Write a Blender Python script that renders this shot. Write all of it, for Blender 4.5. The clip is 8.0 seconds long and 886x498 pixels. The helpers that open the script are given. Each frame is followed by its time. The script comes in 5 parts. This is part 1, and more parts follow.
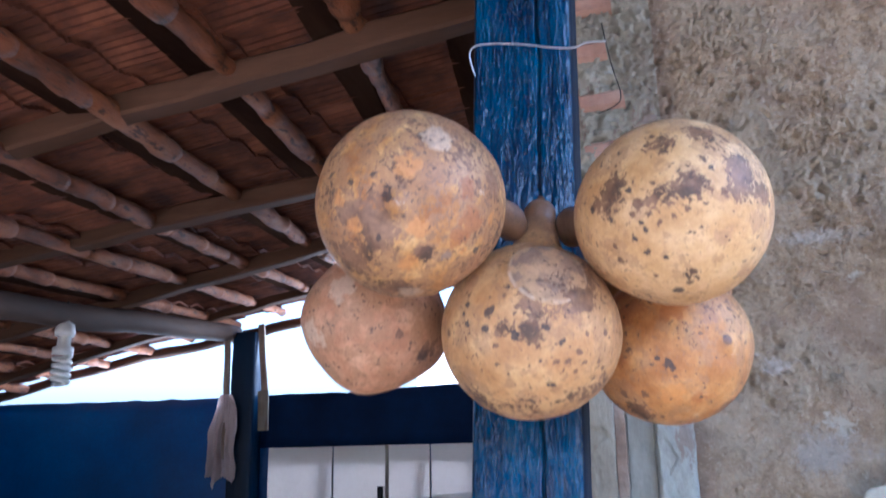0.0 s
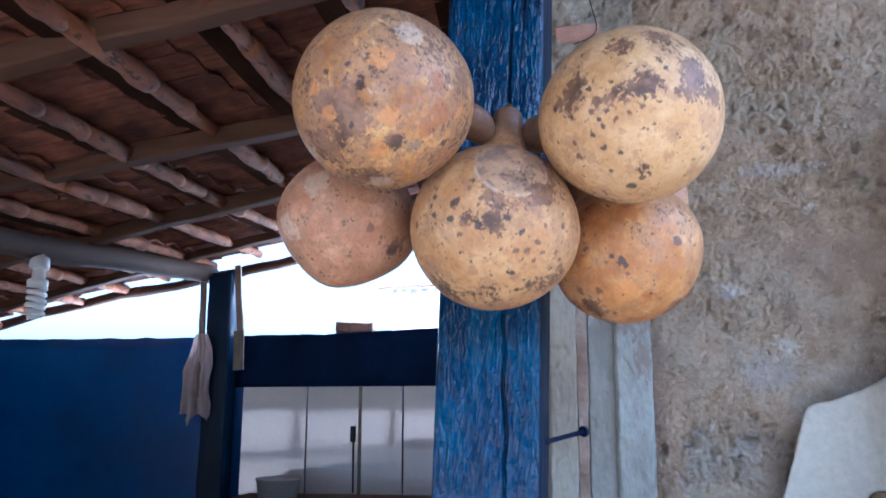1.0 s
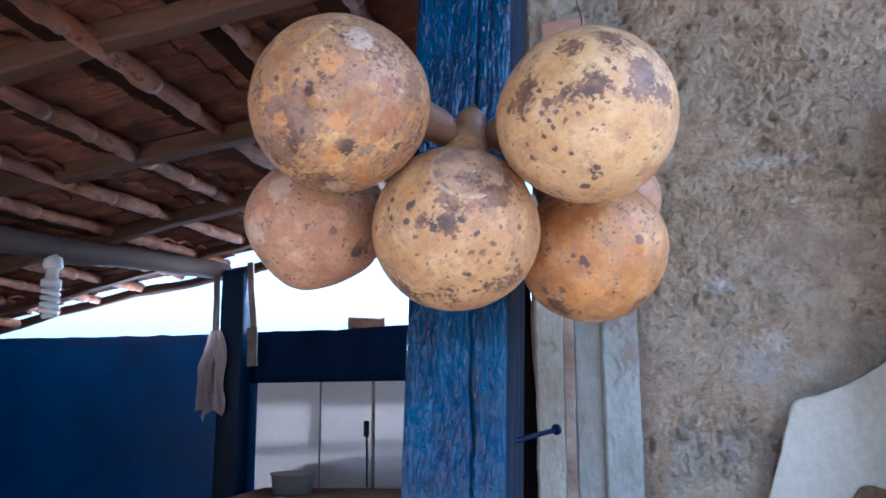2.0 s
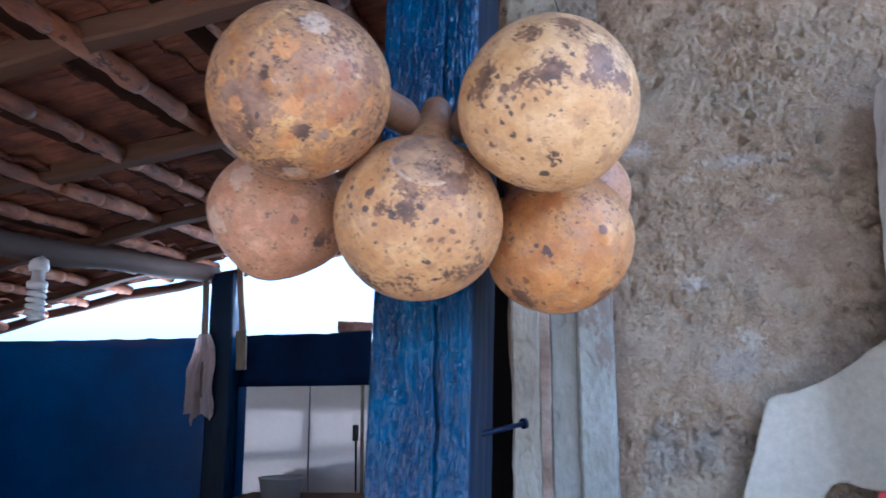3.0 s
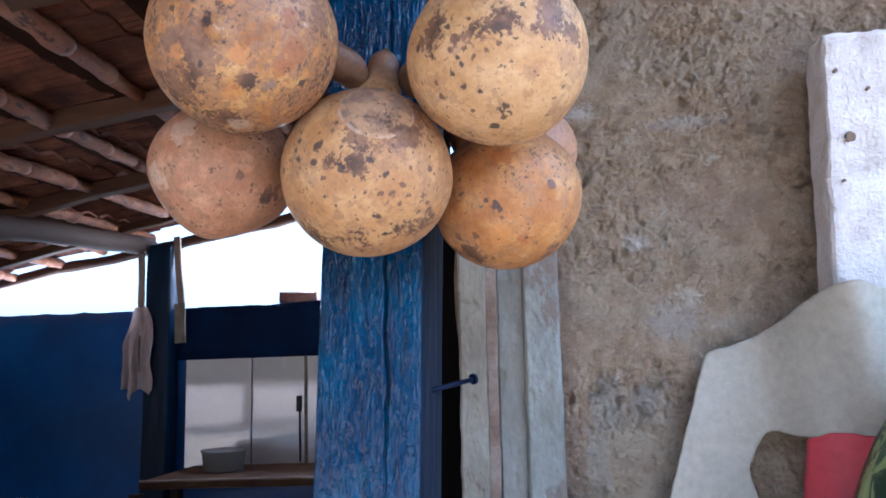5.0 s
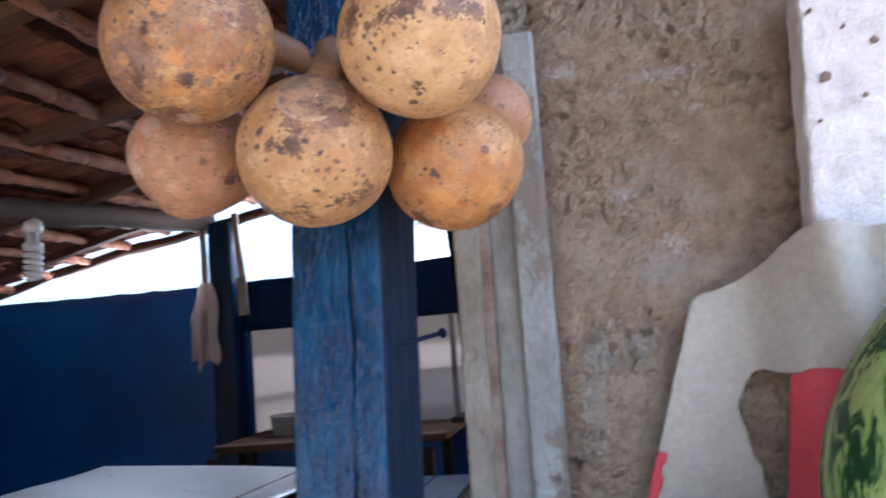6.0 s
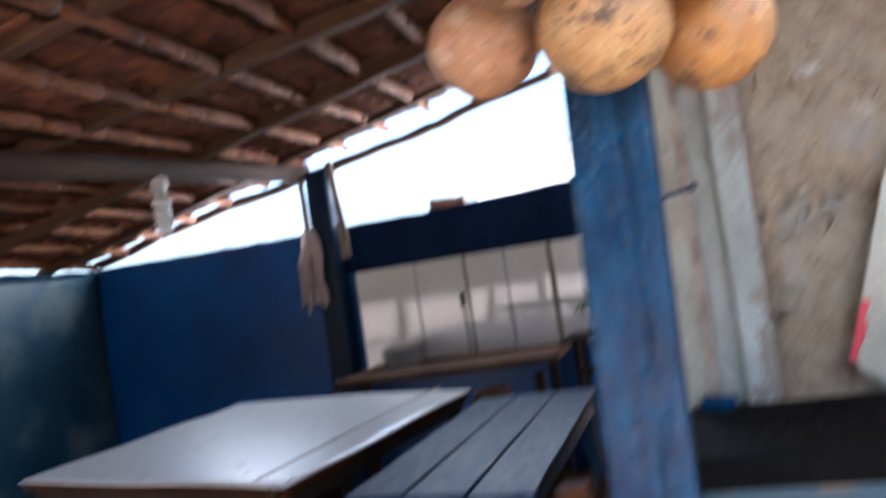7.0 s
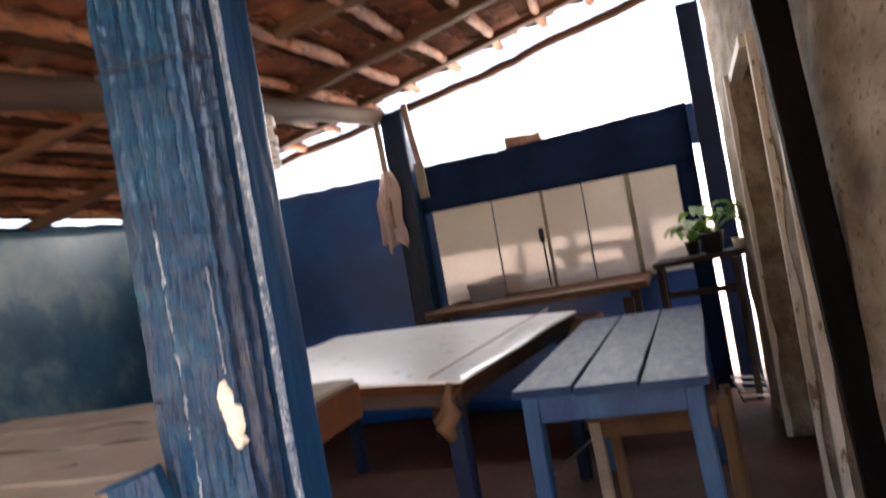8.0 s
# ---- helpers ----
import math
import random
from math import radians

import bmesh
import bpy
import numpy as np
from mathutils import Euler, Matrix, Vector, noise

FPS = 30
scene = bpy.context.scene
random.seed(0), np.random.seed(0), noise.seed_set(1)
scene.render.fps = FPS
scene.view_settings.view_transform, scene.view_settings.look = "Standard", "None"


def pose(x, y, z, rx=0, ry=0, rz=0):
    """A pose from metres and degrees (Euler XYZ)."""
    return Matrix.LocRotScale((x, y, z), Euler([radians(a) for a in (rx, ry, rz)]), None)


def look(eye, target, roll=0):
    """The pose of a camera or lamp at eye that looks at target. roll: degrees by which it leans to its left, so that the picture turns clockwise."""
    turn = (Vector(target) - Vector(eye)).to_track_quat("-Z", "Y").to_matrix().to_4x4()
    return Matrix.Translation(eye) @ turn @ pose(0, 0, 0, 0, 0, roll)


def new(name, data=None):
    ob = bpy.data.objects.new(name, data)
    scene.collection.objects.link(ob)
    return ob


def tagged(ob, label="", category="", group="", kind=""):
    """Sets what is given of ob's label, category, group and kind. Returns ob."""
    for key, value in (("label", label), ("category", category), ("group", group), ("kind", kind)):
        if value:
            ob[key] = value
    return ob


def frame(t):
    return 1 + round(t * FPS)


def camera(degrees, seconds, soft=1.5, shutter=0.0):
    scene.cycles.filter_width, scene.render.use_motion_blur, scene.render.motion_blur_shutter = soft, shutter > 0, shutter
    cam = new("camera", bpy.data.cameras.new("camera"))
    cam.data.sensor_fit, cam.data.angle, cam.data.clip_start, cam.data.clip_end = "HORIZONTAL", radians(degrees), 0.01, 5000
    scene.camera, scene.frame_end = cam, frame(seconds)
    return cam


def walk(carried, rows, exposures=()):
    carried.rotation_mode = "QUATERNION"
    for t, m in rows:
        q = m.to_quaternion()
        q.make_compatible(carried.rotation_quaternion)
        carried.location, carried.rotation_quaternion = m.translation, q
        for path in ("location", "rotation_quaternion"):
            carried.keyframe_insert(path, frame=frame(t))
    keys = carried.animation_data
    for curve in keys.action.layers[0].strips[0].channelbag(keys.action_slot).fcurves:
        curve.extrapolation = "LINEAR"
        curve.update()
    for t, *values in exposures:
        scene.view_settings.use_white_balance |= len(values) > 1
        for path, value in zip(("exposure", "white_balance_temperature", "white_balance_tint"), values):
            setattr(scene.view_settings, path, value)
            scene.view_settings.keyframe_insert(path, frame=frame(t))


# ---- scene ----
cam = camera(61.0, 8.0, soft=1.7, shutter=0.5)
PATH = [
    (0, (0.022, 0.014, 1.437), (-0.393, 1.899, 1.963), -1.3),
    (0.5, (0.024, 0.003, 1.403), (-0.392, 1.906, 1.856), 0.1),
    (1, (0.032, -0.003, 1.392), (-0.334, 1.922, 1.794), -0.1),
    (1.2, (0.033, 0.001, 1.387), (-0.365, 1.923, 1.77), 0.3),
    (2.3, (0.08, 0.0, 1.399), (-0.329, 1.919, 1.785), -0.7),
    (2.5, (0.079, -0.001, 1.39), (-0.345, 1.911, 1.793), 0.1),
    (3, (0.093, 0.012, 1.386), (-0.3, 1.932, 1.786), -0.5),
    (3.5, (0.112, 0.027, 1.398), (-0.303, 1.95, 1.756), -3.2),
    (4, (0.11, 0.009, 1.402), (-0.363, 1.922, 1.747), -3.8),
    (4.5, (0.086, 0.011, 1.394), (-0.213, 1.962, 1.715), -2.7),
    (4.7, (0.085, 0.015, 1.386), (-0.151, 1.975, 1.708), -2.0),
    (5.8, (0.145, -0.005, 1.363), (-0.185, 1.95, 1.625), -2.4),
    (6, (0.184, -0.021, 1.365), (-0.233, 1.922, 1.593), -4.6),
    (6.5, (0.163, -0.05, 1.288), (-0.437, 1.849, 1.468), -2.8),
    (6.8, (0.068, -0.127, 1.282), (-0.503, 1.777, 1.505), -3.4),
    (6.9, (0.032, -0.15, 1.278), (-0.489, 1.764, 1.533), -6.1),
    (7, (0.006, -0.177, 1.3), (-0.594, 1.728, 1.402), -8.5),
    (7.2, (-0.112, -0.326, 1.273), (-0.683, 1.591, 1.301), -11.6),
    (7.4, (-0.192, -0.348, 1.262), (-0.808, 1.554, 1.23), -10.7),
    (7.5, (-0.225, -0.37, 1.253), (-0.849, 1.53, 1.22), -9.3),
    (7.6, (-0.255, -0.387, 1.229), (-0.891, 1.509, 1.231), -9.9),
    (7.8, (-0.319, -0.447, 1.225), (-1.01, 1.428, 1.299), -10.5),
    (8, (-0.397, -0.429, 1.206), (-1.052, 1.46, 1.213), -10.1),
]
# the clip's own exposure and white balance drift a little as the view turns to the yard wall
EXPOSURE = [(0.0, 2.95, 4480, 8), (1.0, 2.9, 4330, 6), (4.7, 2.8, 4580, 8), (5.8, 2.7, 5100, 10), (6.4, 2.9, 4850, 12), (7.0, 3.05, 5300, 8), (7.5, 3.3, 6000, 10), (8.0, 3.5, 6800, 14)]
walk(cam, [(t, look(eye, target, roll)) for t, eye, target, roll in PATH], EXPOSURE)

# ---- sky, sun and exposure ----
world = bpy.data.worlds.new("sky")
scene.world = world
world.use_nodes = True
wn = world.node_tree
sky = wn.nodes.new("ShaderNodeTexSky")
sky.sky_type, sky.sun_disc = "NISHITA", False
sky.sun_elevation, sky.sun_rotation = radians(70), radians(159)
sky.air_density, sky.dust_density = 1.0, 7.0
wn.links.new(sky.outputs[0], wn.nodes["Background"].inputs[0])
wn.nodes["Background"].inputs[1].default_value = 0.15
sun_data = bpy.data.lights.new("sun", "SUN")
sun_data.energy, sun_data.angle, sun_data.color = 3.0, radians(0.5), (1.0, 0.95, 0.87)
sun = new("sun", sun_data)
sun.matrix_world = look((0.9, -2.4, 7.0), (0, 0, 0))

for sx, sz, wide, tall, watts in ((-1.32, 2.14, 1.75, 0.40, 4.0), (-3.35, 1.985, 1.7, 0.17, 3.0)):
    glow = bpy.data.lights.new("far_opening_skylight", "AREA")
    glow.shape, glow.size, glow.size_y, glow.energy, glow.color = "RECTANGLE", wide, tall, watts, (1.0, 0.97, 0.93)
    new("far_opening_skylight", glow).matrix_world = pose(sx, 4.93, sz) @ Matrix.Rotation(radians(-90), 4, "X") @ Matrix.Rotation(0.17, 4, "Z")


# ---- materials ----
def ramp(nt, fac, stops):
    n = nt.nodes.new("ShaderNodeValToRGB")
    n.color_ramp.elements[0].position, n.color_ramp.elements[0].color = stops[0][0], (*stops[0][1], 1)
    n.color_ramp.elements[1].position, n.color_ramp.elements[1].color = stops[-1][0], (*stops[-1][1], 1)
    for pos, col in stops[1:-1]:
        n.color_ramp.elements.new(pos).color = (*col, 1)
    nt.links.new(fac, n.inputs[0])
    return n.outputs[0]


def noise_tex(nt, vec, scale, detail=5.0, rough=0.55, distort=0.0):
    n = nt.nodes.new("ShaderNodeTexNoise")
    n.inputs["Scale"].default_value, n.inputs["Detail"].default_value = scale, detail
    n.inputs["Roughness"].default_value, n.inputs["Distortion"].default_value = rough, distort
    nt.links.new(vec, n.inputs["Vector"])
    return n.outputs["Fac"]


def mixed(nt, fac, a, b, how="MIX"):
    n = nt.nodes.new("ShaderNodeMix")
    n.data_type, n.blend_type = "RGBA", how
    for value, slot in ((fac, n.inputs[0]), (a, n.inputs[6]), (b, n.inputs[7])):
        if isinstance(value, (int, float)):
            slot.default_value = value
        elif isinstance(value, tuple):
            slot.default_value = (*value, 1)
        else:
            nt.links.new(value, slot)
    return n.outputs[2]


def maths(nt, op, a, b=0.0, clamp=False):
    n = nt.nodes.new("ShaderNodeMath")
    n.operation, n.use_clamp = op, clamp
    for value, slot in ((a, n.inputs[0]), (b, n.inputs[1])):
        if isinstance(value, (int, float)):
            slot.default_value = value
        else:
            nt.links.new(value, slot)
    return n.outputs[0]


def coords(nt, stretch=(1, 1, 1), shuffle=False):
    """Object coordinates in metres, stretched along the grain; shuffle: shifted piece by piece."""
    tc = nt.nodes.new("ShaderNodeTexCoord")
    mp = nt.nodes.new("ShaderNodeMapping")
    mp.inputs["Scale"].default_value = stretch
    nt.links.new(tc.outputs["Object"], mp.inputs["Vector"])
    if shuffle:
        info = nt.nodes.new("ShaderNodeObjectInfo")
        far = nt.nodes.new("ShaderNodeVectorMath")
        far.operation = "SCALE"
        far.inputs[0].default_value = (17.0, 9.0, 13.0)
        nt.links.new(info.outputs["Random"], far.inputs["Scale"])
        nt.links.new(far.outputs[0], mp.inputs["Location"])
    return mp.outputs[0]


def bump(nt, height, strength, distance):
    n = nt.nodes.new("ShaderNodeBump")
    n.inputs["Strength"].default_value, n.inputs["Distance"].default_value = strength, distance
    nt.links.new(height, n.inputs["Height"])
    return n.outputs[0]


def material(name):
    m = bpy.data.materials.new(name)
    m.use_nodes = True
    return m, m.node_tree, m.node_tree.nodes["Principled BSDF"]


def surface(name, base, dark, light, scale=6.0, fine=60.0, rough=(0.5, 0.8), relief=0.3, depth=0.002,
            stretch=(1, 1, 1), shuffle=False, wear=None, wear_scale=9.0, wear_at=0.62, metal=0.0, spec=0.5):
    """A surface with stains at a large scale, grain at a small one, relief, and worn places of another colour."""
    m, nt, b = material(name)
    v = coords(nt, stretch, shuffle)
    big, small = noise_tex(nt, v, scale, 5), noise_tex(nt, v, fine, 4, 0.65)
    col = ramp(nt, big, [(0.3, dark), (0.5, base), (0.72, light)])
    col = mixed(nt, 0.55, col, ramp(nt, small, [(0.25, (0.35, 0.35, 0.35)), (0.75, (0.65, 0.65, 0.65))]), "OVERLAY")
    if shuffle:
        info = nt.nodes.new("ShaderNodeObjectInfo")
        col = mixed(nt, 0.7, col, ramp(nt, info.outputs["Random"], [(0.0, (0.35, 0.34, 0.33)), (1.0, (0.62, 0.6, 0.58))]), "OVERLAY")
    if wear:
        w = maths(nt, "ADD", noise_tex(nt, v, wear_scale, 8, 0.7), maths(nt, "MULTIPLY", small, 0.12))
        col = mixed(nt, ramp(nt, w, [(wear_at + 0.06, (0, 0, 0)), (wear_at + 0.09, (1, 1, 1))]), col, wear)
    nt.links.new(col, b.inputs["Base Color"])
    nt.links.new(ramp(nt, small, [(0.3, (rough[0],) * 3), (0.75, (rough[1],) * 3)]), b.inputs["Roughness"])
    b.inputs["Metallic"].default_value, b.inputs["Specular IOR Level"].default_value = metal, spec
    h = maths(nt, "ADD", maths(nt, "MULTIPLY", small, 0.5), big)
    nt.links.new(bump(nt, h, relief, depth), b.inputs["Normal"])
    return m


def plain(name, colour, rough=0.5, metal=0.0, glass=0.0):
    m, nt, b = material(name)
    b.inputs["Base Color"].default_value = (*colour, 1)
    b.inputs["Roughness"].default_value, b.inputs["Metallic"].default_value = rough, metal
    b.inputs["Transmission Weight"].default_value = glass
    return m


def glossy_paint(name, base, dark, light, rub, rub_at, sheen=(0.10, 0.30), ridge=0.0016, slant=0.35, coat=1.0):
    """Thick brushed gloss paint over hewn wood: streaks down the grain, short slanting brush ridges, fine beads, rubbed places."""
    m, nt, b = material(name)
    v = coords(nt)

    def turned(angle, squeeze):
        mp = nt.nodes.new("ShaderNodeMapping")
        mp.inputs["Rotation"].default_value, mp.inputs["Scale"].default_value = (0, angle, 0), (1, 1, squeeze)
        nt.links.new(v, mp.inputs["Vector"])
        return mp.outputs[0]

    cloud, bead = noise_tex(nt, v, 16, 5, 0.6), noise_tex(nt, v, 520, 2.0, 0.6)
    streak = noise_tex(nt, turned(0.0, 0.07), 150, 5, 0.6, 0.15)
    brush = noise_tex(nt, turned(slant, 0.16), 250, 2.5, 0.6, 0.25)
    grain = noise_tex(nt, turned(-0.9, 0.25), 300, 2.0, 0.6, 0.2)
    col = ramp(nt, cloud, [(0.32, dark), (0.5, base), (0.68, light)])
    col = mixed(nt, maths(nt, "MULTIPLY", ramp(nt, streak, [(0.46, (0, 0, 0)), (0.62, (1, 1, 1))]), 0.5), col, light)
    col = mixed(nt, maths(nt, "MULTIPLY", ramp(nt, streak, [(0.36, (1, 1, 1)), (0.46, (0, 0, 0))]), 0.6), col, dark)
    worn = maths(nt, "ADD", noise_tex(nt, v, 21, 8, 0.7), maths(nt, "MULTIPLY", bead, 0.10))
    col = mixed(nt, ramp(nt, worn, [(rub_at + 0.04, (0, 0, 0)), (rub_at + 0.08, (1, 1, 1))]), col, rub)
    nt.links.new(col, b.inputs["Base Color"])
    nt.links.new(ramp(nt, cloud, [(0.35, (sheen[0],) * 3), (0.7, (sheen[1],) * 3)]), b.inputs["Roughness"])
    where = ramp(nt, noise_tex(nt, v, 26, 3, 0.5), [(0.42, (0.15,) * 3), (0.58, (1, 1, 1))])
    h = maths(nt, "ADD", maths(nt, "MULTIPLY", streak, 0.30), maths(nt, "MULTIPLY", ramp(nt, bead, [(0.56, (0, 0, 0)), (0.70, (1, 1, 1))]), 0.34))
    h = maths(nt, "ADD", h, maths(nt, "MULTIPLY", maths(nt, "MULTIPLY", ramp(nt, brush, [(0.52, (0, 0, 0)), (0.66, (1, 1, 1))]), where), 0.55))
    h = maths(nt, "ADD", h, maths(nt, "MULTIPLY", ramp(nt, grain, [(0.58, (0, 0, 0)), (0.72, (1, 1, 1))]), 0.30))
    relief = bump(nt, h, 1.0, ridge)
    nt.links.new(relief, b.inputs["Normal"])
    nt.links.new(relief, b.inputs["Coat Normal"])
    b.inputs["Specular IOR Level"].default_value = 0.0
    b.inputs["Coat Weight"].default_value, b.inputs["Coat Roughness"].default_value, b.inputs["Coat IOR"].default_value = coat, 0.03, 1.54
    return m


BLUE_POST = glossy_paint("glossy_blue_paint_on_wood", (0.0003, 0.028, 0.086), (0.0002, 0.011, 0.042), (0.0006, 0.058, 0.140), (0.002, 0.052, 0.10), 0.66, (0.10, 0.25), 0.0030, 0.6, 0.85)
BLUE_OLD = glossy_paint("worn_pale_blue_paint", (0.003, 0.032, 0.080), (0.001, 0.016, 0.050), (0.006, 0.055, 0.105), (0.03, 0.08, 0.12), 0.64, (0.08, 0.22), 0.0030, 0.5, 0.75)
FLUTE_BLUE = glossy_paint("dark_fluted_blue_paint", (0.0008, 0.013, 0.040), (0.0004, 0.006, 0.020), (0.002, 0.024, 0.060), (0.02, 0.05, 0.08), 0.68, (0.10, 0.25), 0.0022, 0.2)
BLUE_LEG = surface("scuffed_mid_blue_paint", (0.016, 0.062, 0.15), (0.008, 0.032, 0.095), (0.035, 0.095, 0.19), 9, 90, (0.35, 0.6), 0.5, 0.003, stretch=(1, 1, 0.3), wear=(0.12, 0.09, 0.07), wear_scale=13, wear_at=0.66, spec=0.3)
BLUE_DULL = surface("dull_teal_paint", (0.010, 0.045, 0.075), (0.004, 0.02, 0.04), (0.03, 0.08, 0.11), 9, 90, (0.35, 0.6), 0.6, 0.003, stretch=(0.3, 1, 1), wear=(0.10, 0.08, 0.06), wear_scale=9, wear_at=0.6)
BLUE_WALL = surface("dark_blue_wall_paint", (0.006, 0.085, 0.33), (0.004, 0.058, 0.23), (0.011, 0.115, 0.40), 2.2, 45, (0.28, 0.5), 0.35, 0.004)
BLUE_PALE = surface("faded_blue_wall_paint", (0.025, 0.08, 0.12), (0.008, 0.04, 0.08), (0.16, 0.20, 0.19), 2.4, 40, (0.3, 0.55), 0.4, 0.004)
BLUE_TABLE = surface("scuffed_blue_table_paint", (0.014, 0.038, 0.088), (0.006, 0.024, 0.078), (0.024, 0.052, 0.10), 7, 40, (0.4, 0.6), 0.5, 0.002,
                     stretch=(1, 0.25, 1), wear=(0.42, 0.45, 0.5), wear_scale=26, wear_at=0.70, spec=0.12)
PLASTER = surface("rough_mud_plaster", (0.31, 0.24, 0.155), (0.195, 0.145, 0.088), (0.39, 0.32, 0.222), 34, 260, (0.85, 0.97), 1.0, 0.0028,
                  wear=(0.41, 0.37, 0.29), wear_scale=10, wear_at=0.60)
pm = PLASTER.node_tree
pv = coords(pm)
flakes = ramp(pm, noise_tex(pm, pv, 75, 9, 0.62, 0.5), [(0.50, (0, 0, 0)), (0.535, (1, 1, 1))])
grit = noise_tex(pm, pv, 170, 5, 0.7)
line = maths(pm, "ABSOLUTE", maths(pm, "SUBTRACT", noise_tex(pm, pv, 58, 7, 0.6, 0.8), 0.5))
where = ramp(pm, noise_tex(pm, pv, 33, 3, 0.5), [(0.57, (0, 0, 0)), (0.66, (1, 1, 1))])
cracked = maths(pm, "MULTIPLY", ramp(pm, line, [(0.006, (1, 1, 1)), (0.018, (0, 0, 0))]), where)
grain_fine = noise_tex(pm, pv, 190, 9, 0.82)
pit_specks = ramp(pm, grain_fine, [(0.585, (0, 0, 0)), (0.625, (1, 1, 1))])
sand = ramp(pm, grain_fine, [(0.385, (1, 1, 1)), (0.43, (0, 0, 0))])
# dark specks put the shade of small pits into the colour; crack lines are soil
soil_and_pit_shade = maths(pm, "MAXIMUM", maths(pm, "MULTIPLY", cracked, 0.3), maths(pm, "MULTIPLY", pit_specks, 0.92))
pb = pm.nodes["Principled BSDF"]
paint_in = pb.inputs["Base Color"].links[0].from_socket
pm.links.new(mixed(pm, soil_and_pit_shade, paint_in, (0.085, 0.06, 0.043)), pb.inputs["Base Color"])
sep = pm.nodes.new("ShaderNodeSeparateXYZ")
pm.links.new(pv, sep.inputs[0])
wander = noise_tex(pm, pv, 22, 6, 0.65)
rub = noise_tex(pm, pv, 300, 6, 0.75)
grey = ramp(pm, maths(pm, "ADD", noise_tex(pm, pv, 7, 4, 0.6, 0.4), maths(pm, "MULTIPLY", maths(pm, "SUBTRACT", rub, 0.5), 0.25)), [(0.50, (0, 0, 0)), (0.60, (1, 1, 1))])
tone = mixed(pm, maths(pm, "MULTIPLY", grey, 0.5), pb.inputs["Base Color"].links[0].from_socket, (0.31, 0.28, 0.21))
earthy = ramp(pm, maths(pm, "ADD", noise_tex(pm, pv, 11, 5, 0.65, 0.6), maths(pm, "MULTIPLY", maths(pm, "SUBTRACT", rub, 0.5), 0.3)), [(0.55, (0, 0, 0)), (0.63, (1, 1, 1))])
tone = mixed(pm, maths(pm, "MULTIPLY", earthy, 0.45), tone, (0.235, 0.175, 0.125))
band = maths(pm, "ADD", sep.outputs[0], maths(pm, "MULTIPLY", maths(pm, "SUBTRACT", wander, 0.5), 0.07))
band = ramp(pm, band, [(0.118, (1, 1, 1)), (0.138, (0, 0, 0))])
tone = mixed(pm, maths(pm, "MULTIPLY", band, 0.7), tone, (0.16, 0.112, 0.078))
for sx, sz, wide, tall, tint, much in ((0.168, 1.330, 0.030, 0.040, (0.25, 0.28, 0.27), 0.4), (0.150, 1.255, 0.020, 0.06, (0.25, 0.275, 0.265), 0.35), (0.215, 1.335, 0.028, 0.03, (0.26, 0.275, 0.265), 0.35),
                                       (0.150, 1.712, 0.035, 0.018, (0.46, 0.445, 0.41), 0.7), (0.285, 1.690, 0.06, 0.014, (0.42, 0.40, 0.36), 0.55), (0.216, 1.530, 0.022, 0.012, (0.50, 0.48, 0.44), 0.7), (0.260, 1.430, 0.07, 0.028, (0.36, 0.345, 0.31), 0.6)):
    mp = pm.nodes.new("ShaderNodeMapping")
    mp.inputs["Location"].default_value = (-sx / wide, 0, -sz / tall)
    mp.inputs["Scale"].default_value = (1 / wide, 0, 1 / tall)
    pm.links.new(pv, mp.inputs["Vector"])
    ln = pm.nodes.new("ShaderNodeVectorMath")
    ln.operation = "LENGTH"
    pm.links.new(mp.outputs[0], ln.inputs[0])
    reach = maths(pm, "ADD", ln.outputs["Value"], maths(pm, "ADD", maths(pm, "MULTIPLY", maths(pm, "SUBTRACT", wander, 0.5), 2.2), maths(pm, "MULTIPLY", maths(pm, "SUBTRACT", rub, 0.5), 2.0)))
    tone = mixed(pm, maths(pm, "MULTIPLY", ramp(pm, reach, [(0.45, (1, 1, 1)), (0.95, (0, 0, 0))]), much), tone, tint)
tone = mixed(pm, maths(pm, "MULTIPLY", sand, 0.55), tone, (0.49, 0.43, 0.33))
pm.links.new(tone, pb.inputs["Base Color"])
heights = maths(pm, "SUBTRACT", maths(pm, "ADD", maths(pm, "MULTIPLY", flakes, 0.12), maths(pm, "MULTIPLY", grit, 0.85)), maths(pm, "MULTIPLY", cracked, 1.2))
pm.links.new(bump(pm, heights, 1.0, 0.0035), pb.inputs["Normal"])
SIDE_PLASTER = surface("limewashed_plaster", (0.225, 0.175, 0.115), (0.10, 0.062, 0.036), (0.37, 0.32, 0.25), 7.0, 190, (0.85, 0.97), 1.0, 0.010, stretch=(1, 0.4, 0.9), wear=(0.12, 0.080, 0.050), wear_scale=48, wear_at=0.57)
LIME = surface("chalky_white_limewash", (0.265, 0.25, 0.195), (0.17, 0.145, 0.105), (0.32, 0.31, 0.255), 12, 160, (0.75, 0.95), 0.9, 0.005,
               stretch=(1, 1, 0.4), wear=(0.21, 0.17, 0.135), wear_scale=11, wear_at=0.565)
LIME_BLUE = surface("bluish_white_limewash", (0.315, 0.335, 0.30), (0.22, 0.225, 0.195), (0.37, 0.395, 0.365), 12, 160, (0.75, 0.95), 0.9, 0.005,
                    stretch=(1, 1, 0.5), wear=(0.22, 0.19, 0.155), wear_scale=15, wear_at=0.535)
SEAM = surface("brown_earth_seam", (0.23, 0.175, 0.13), (0.15, 0.105, 0.075), (0.31, 0.27, 0.22), 22, 200, (0.8, 0.95), 0.9, 0.004)
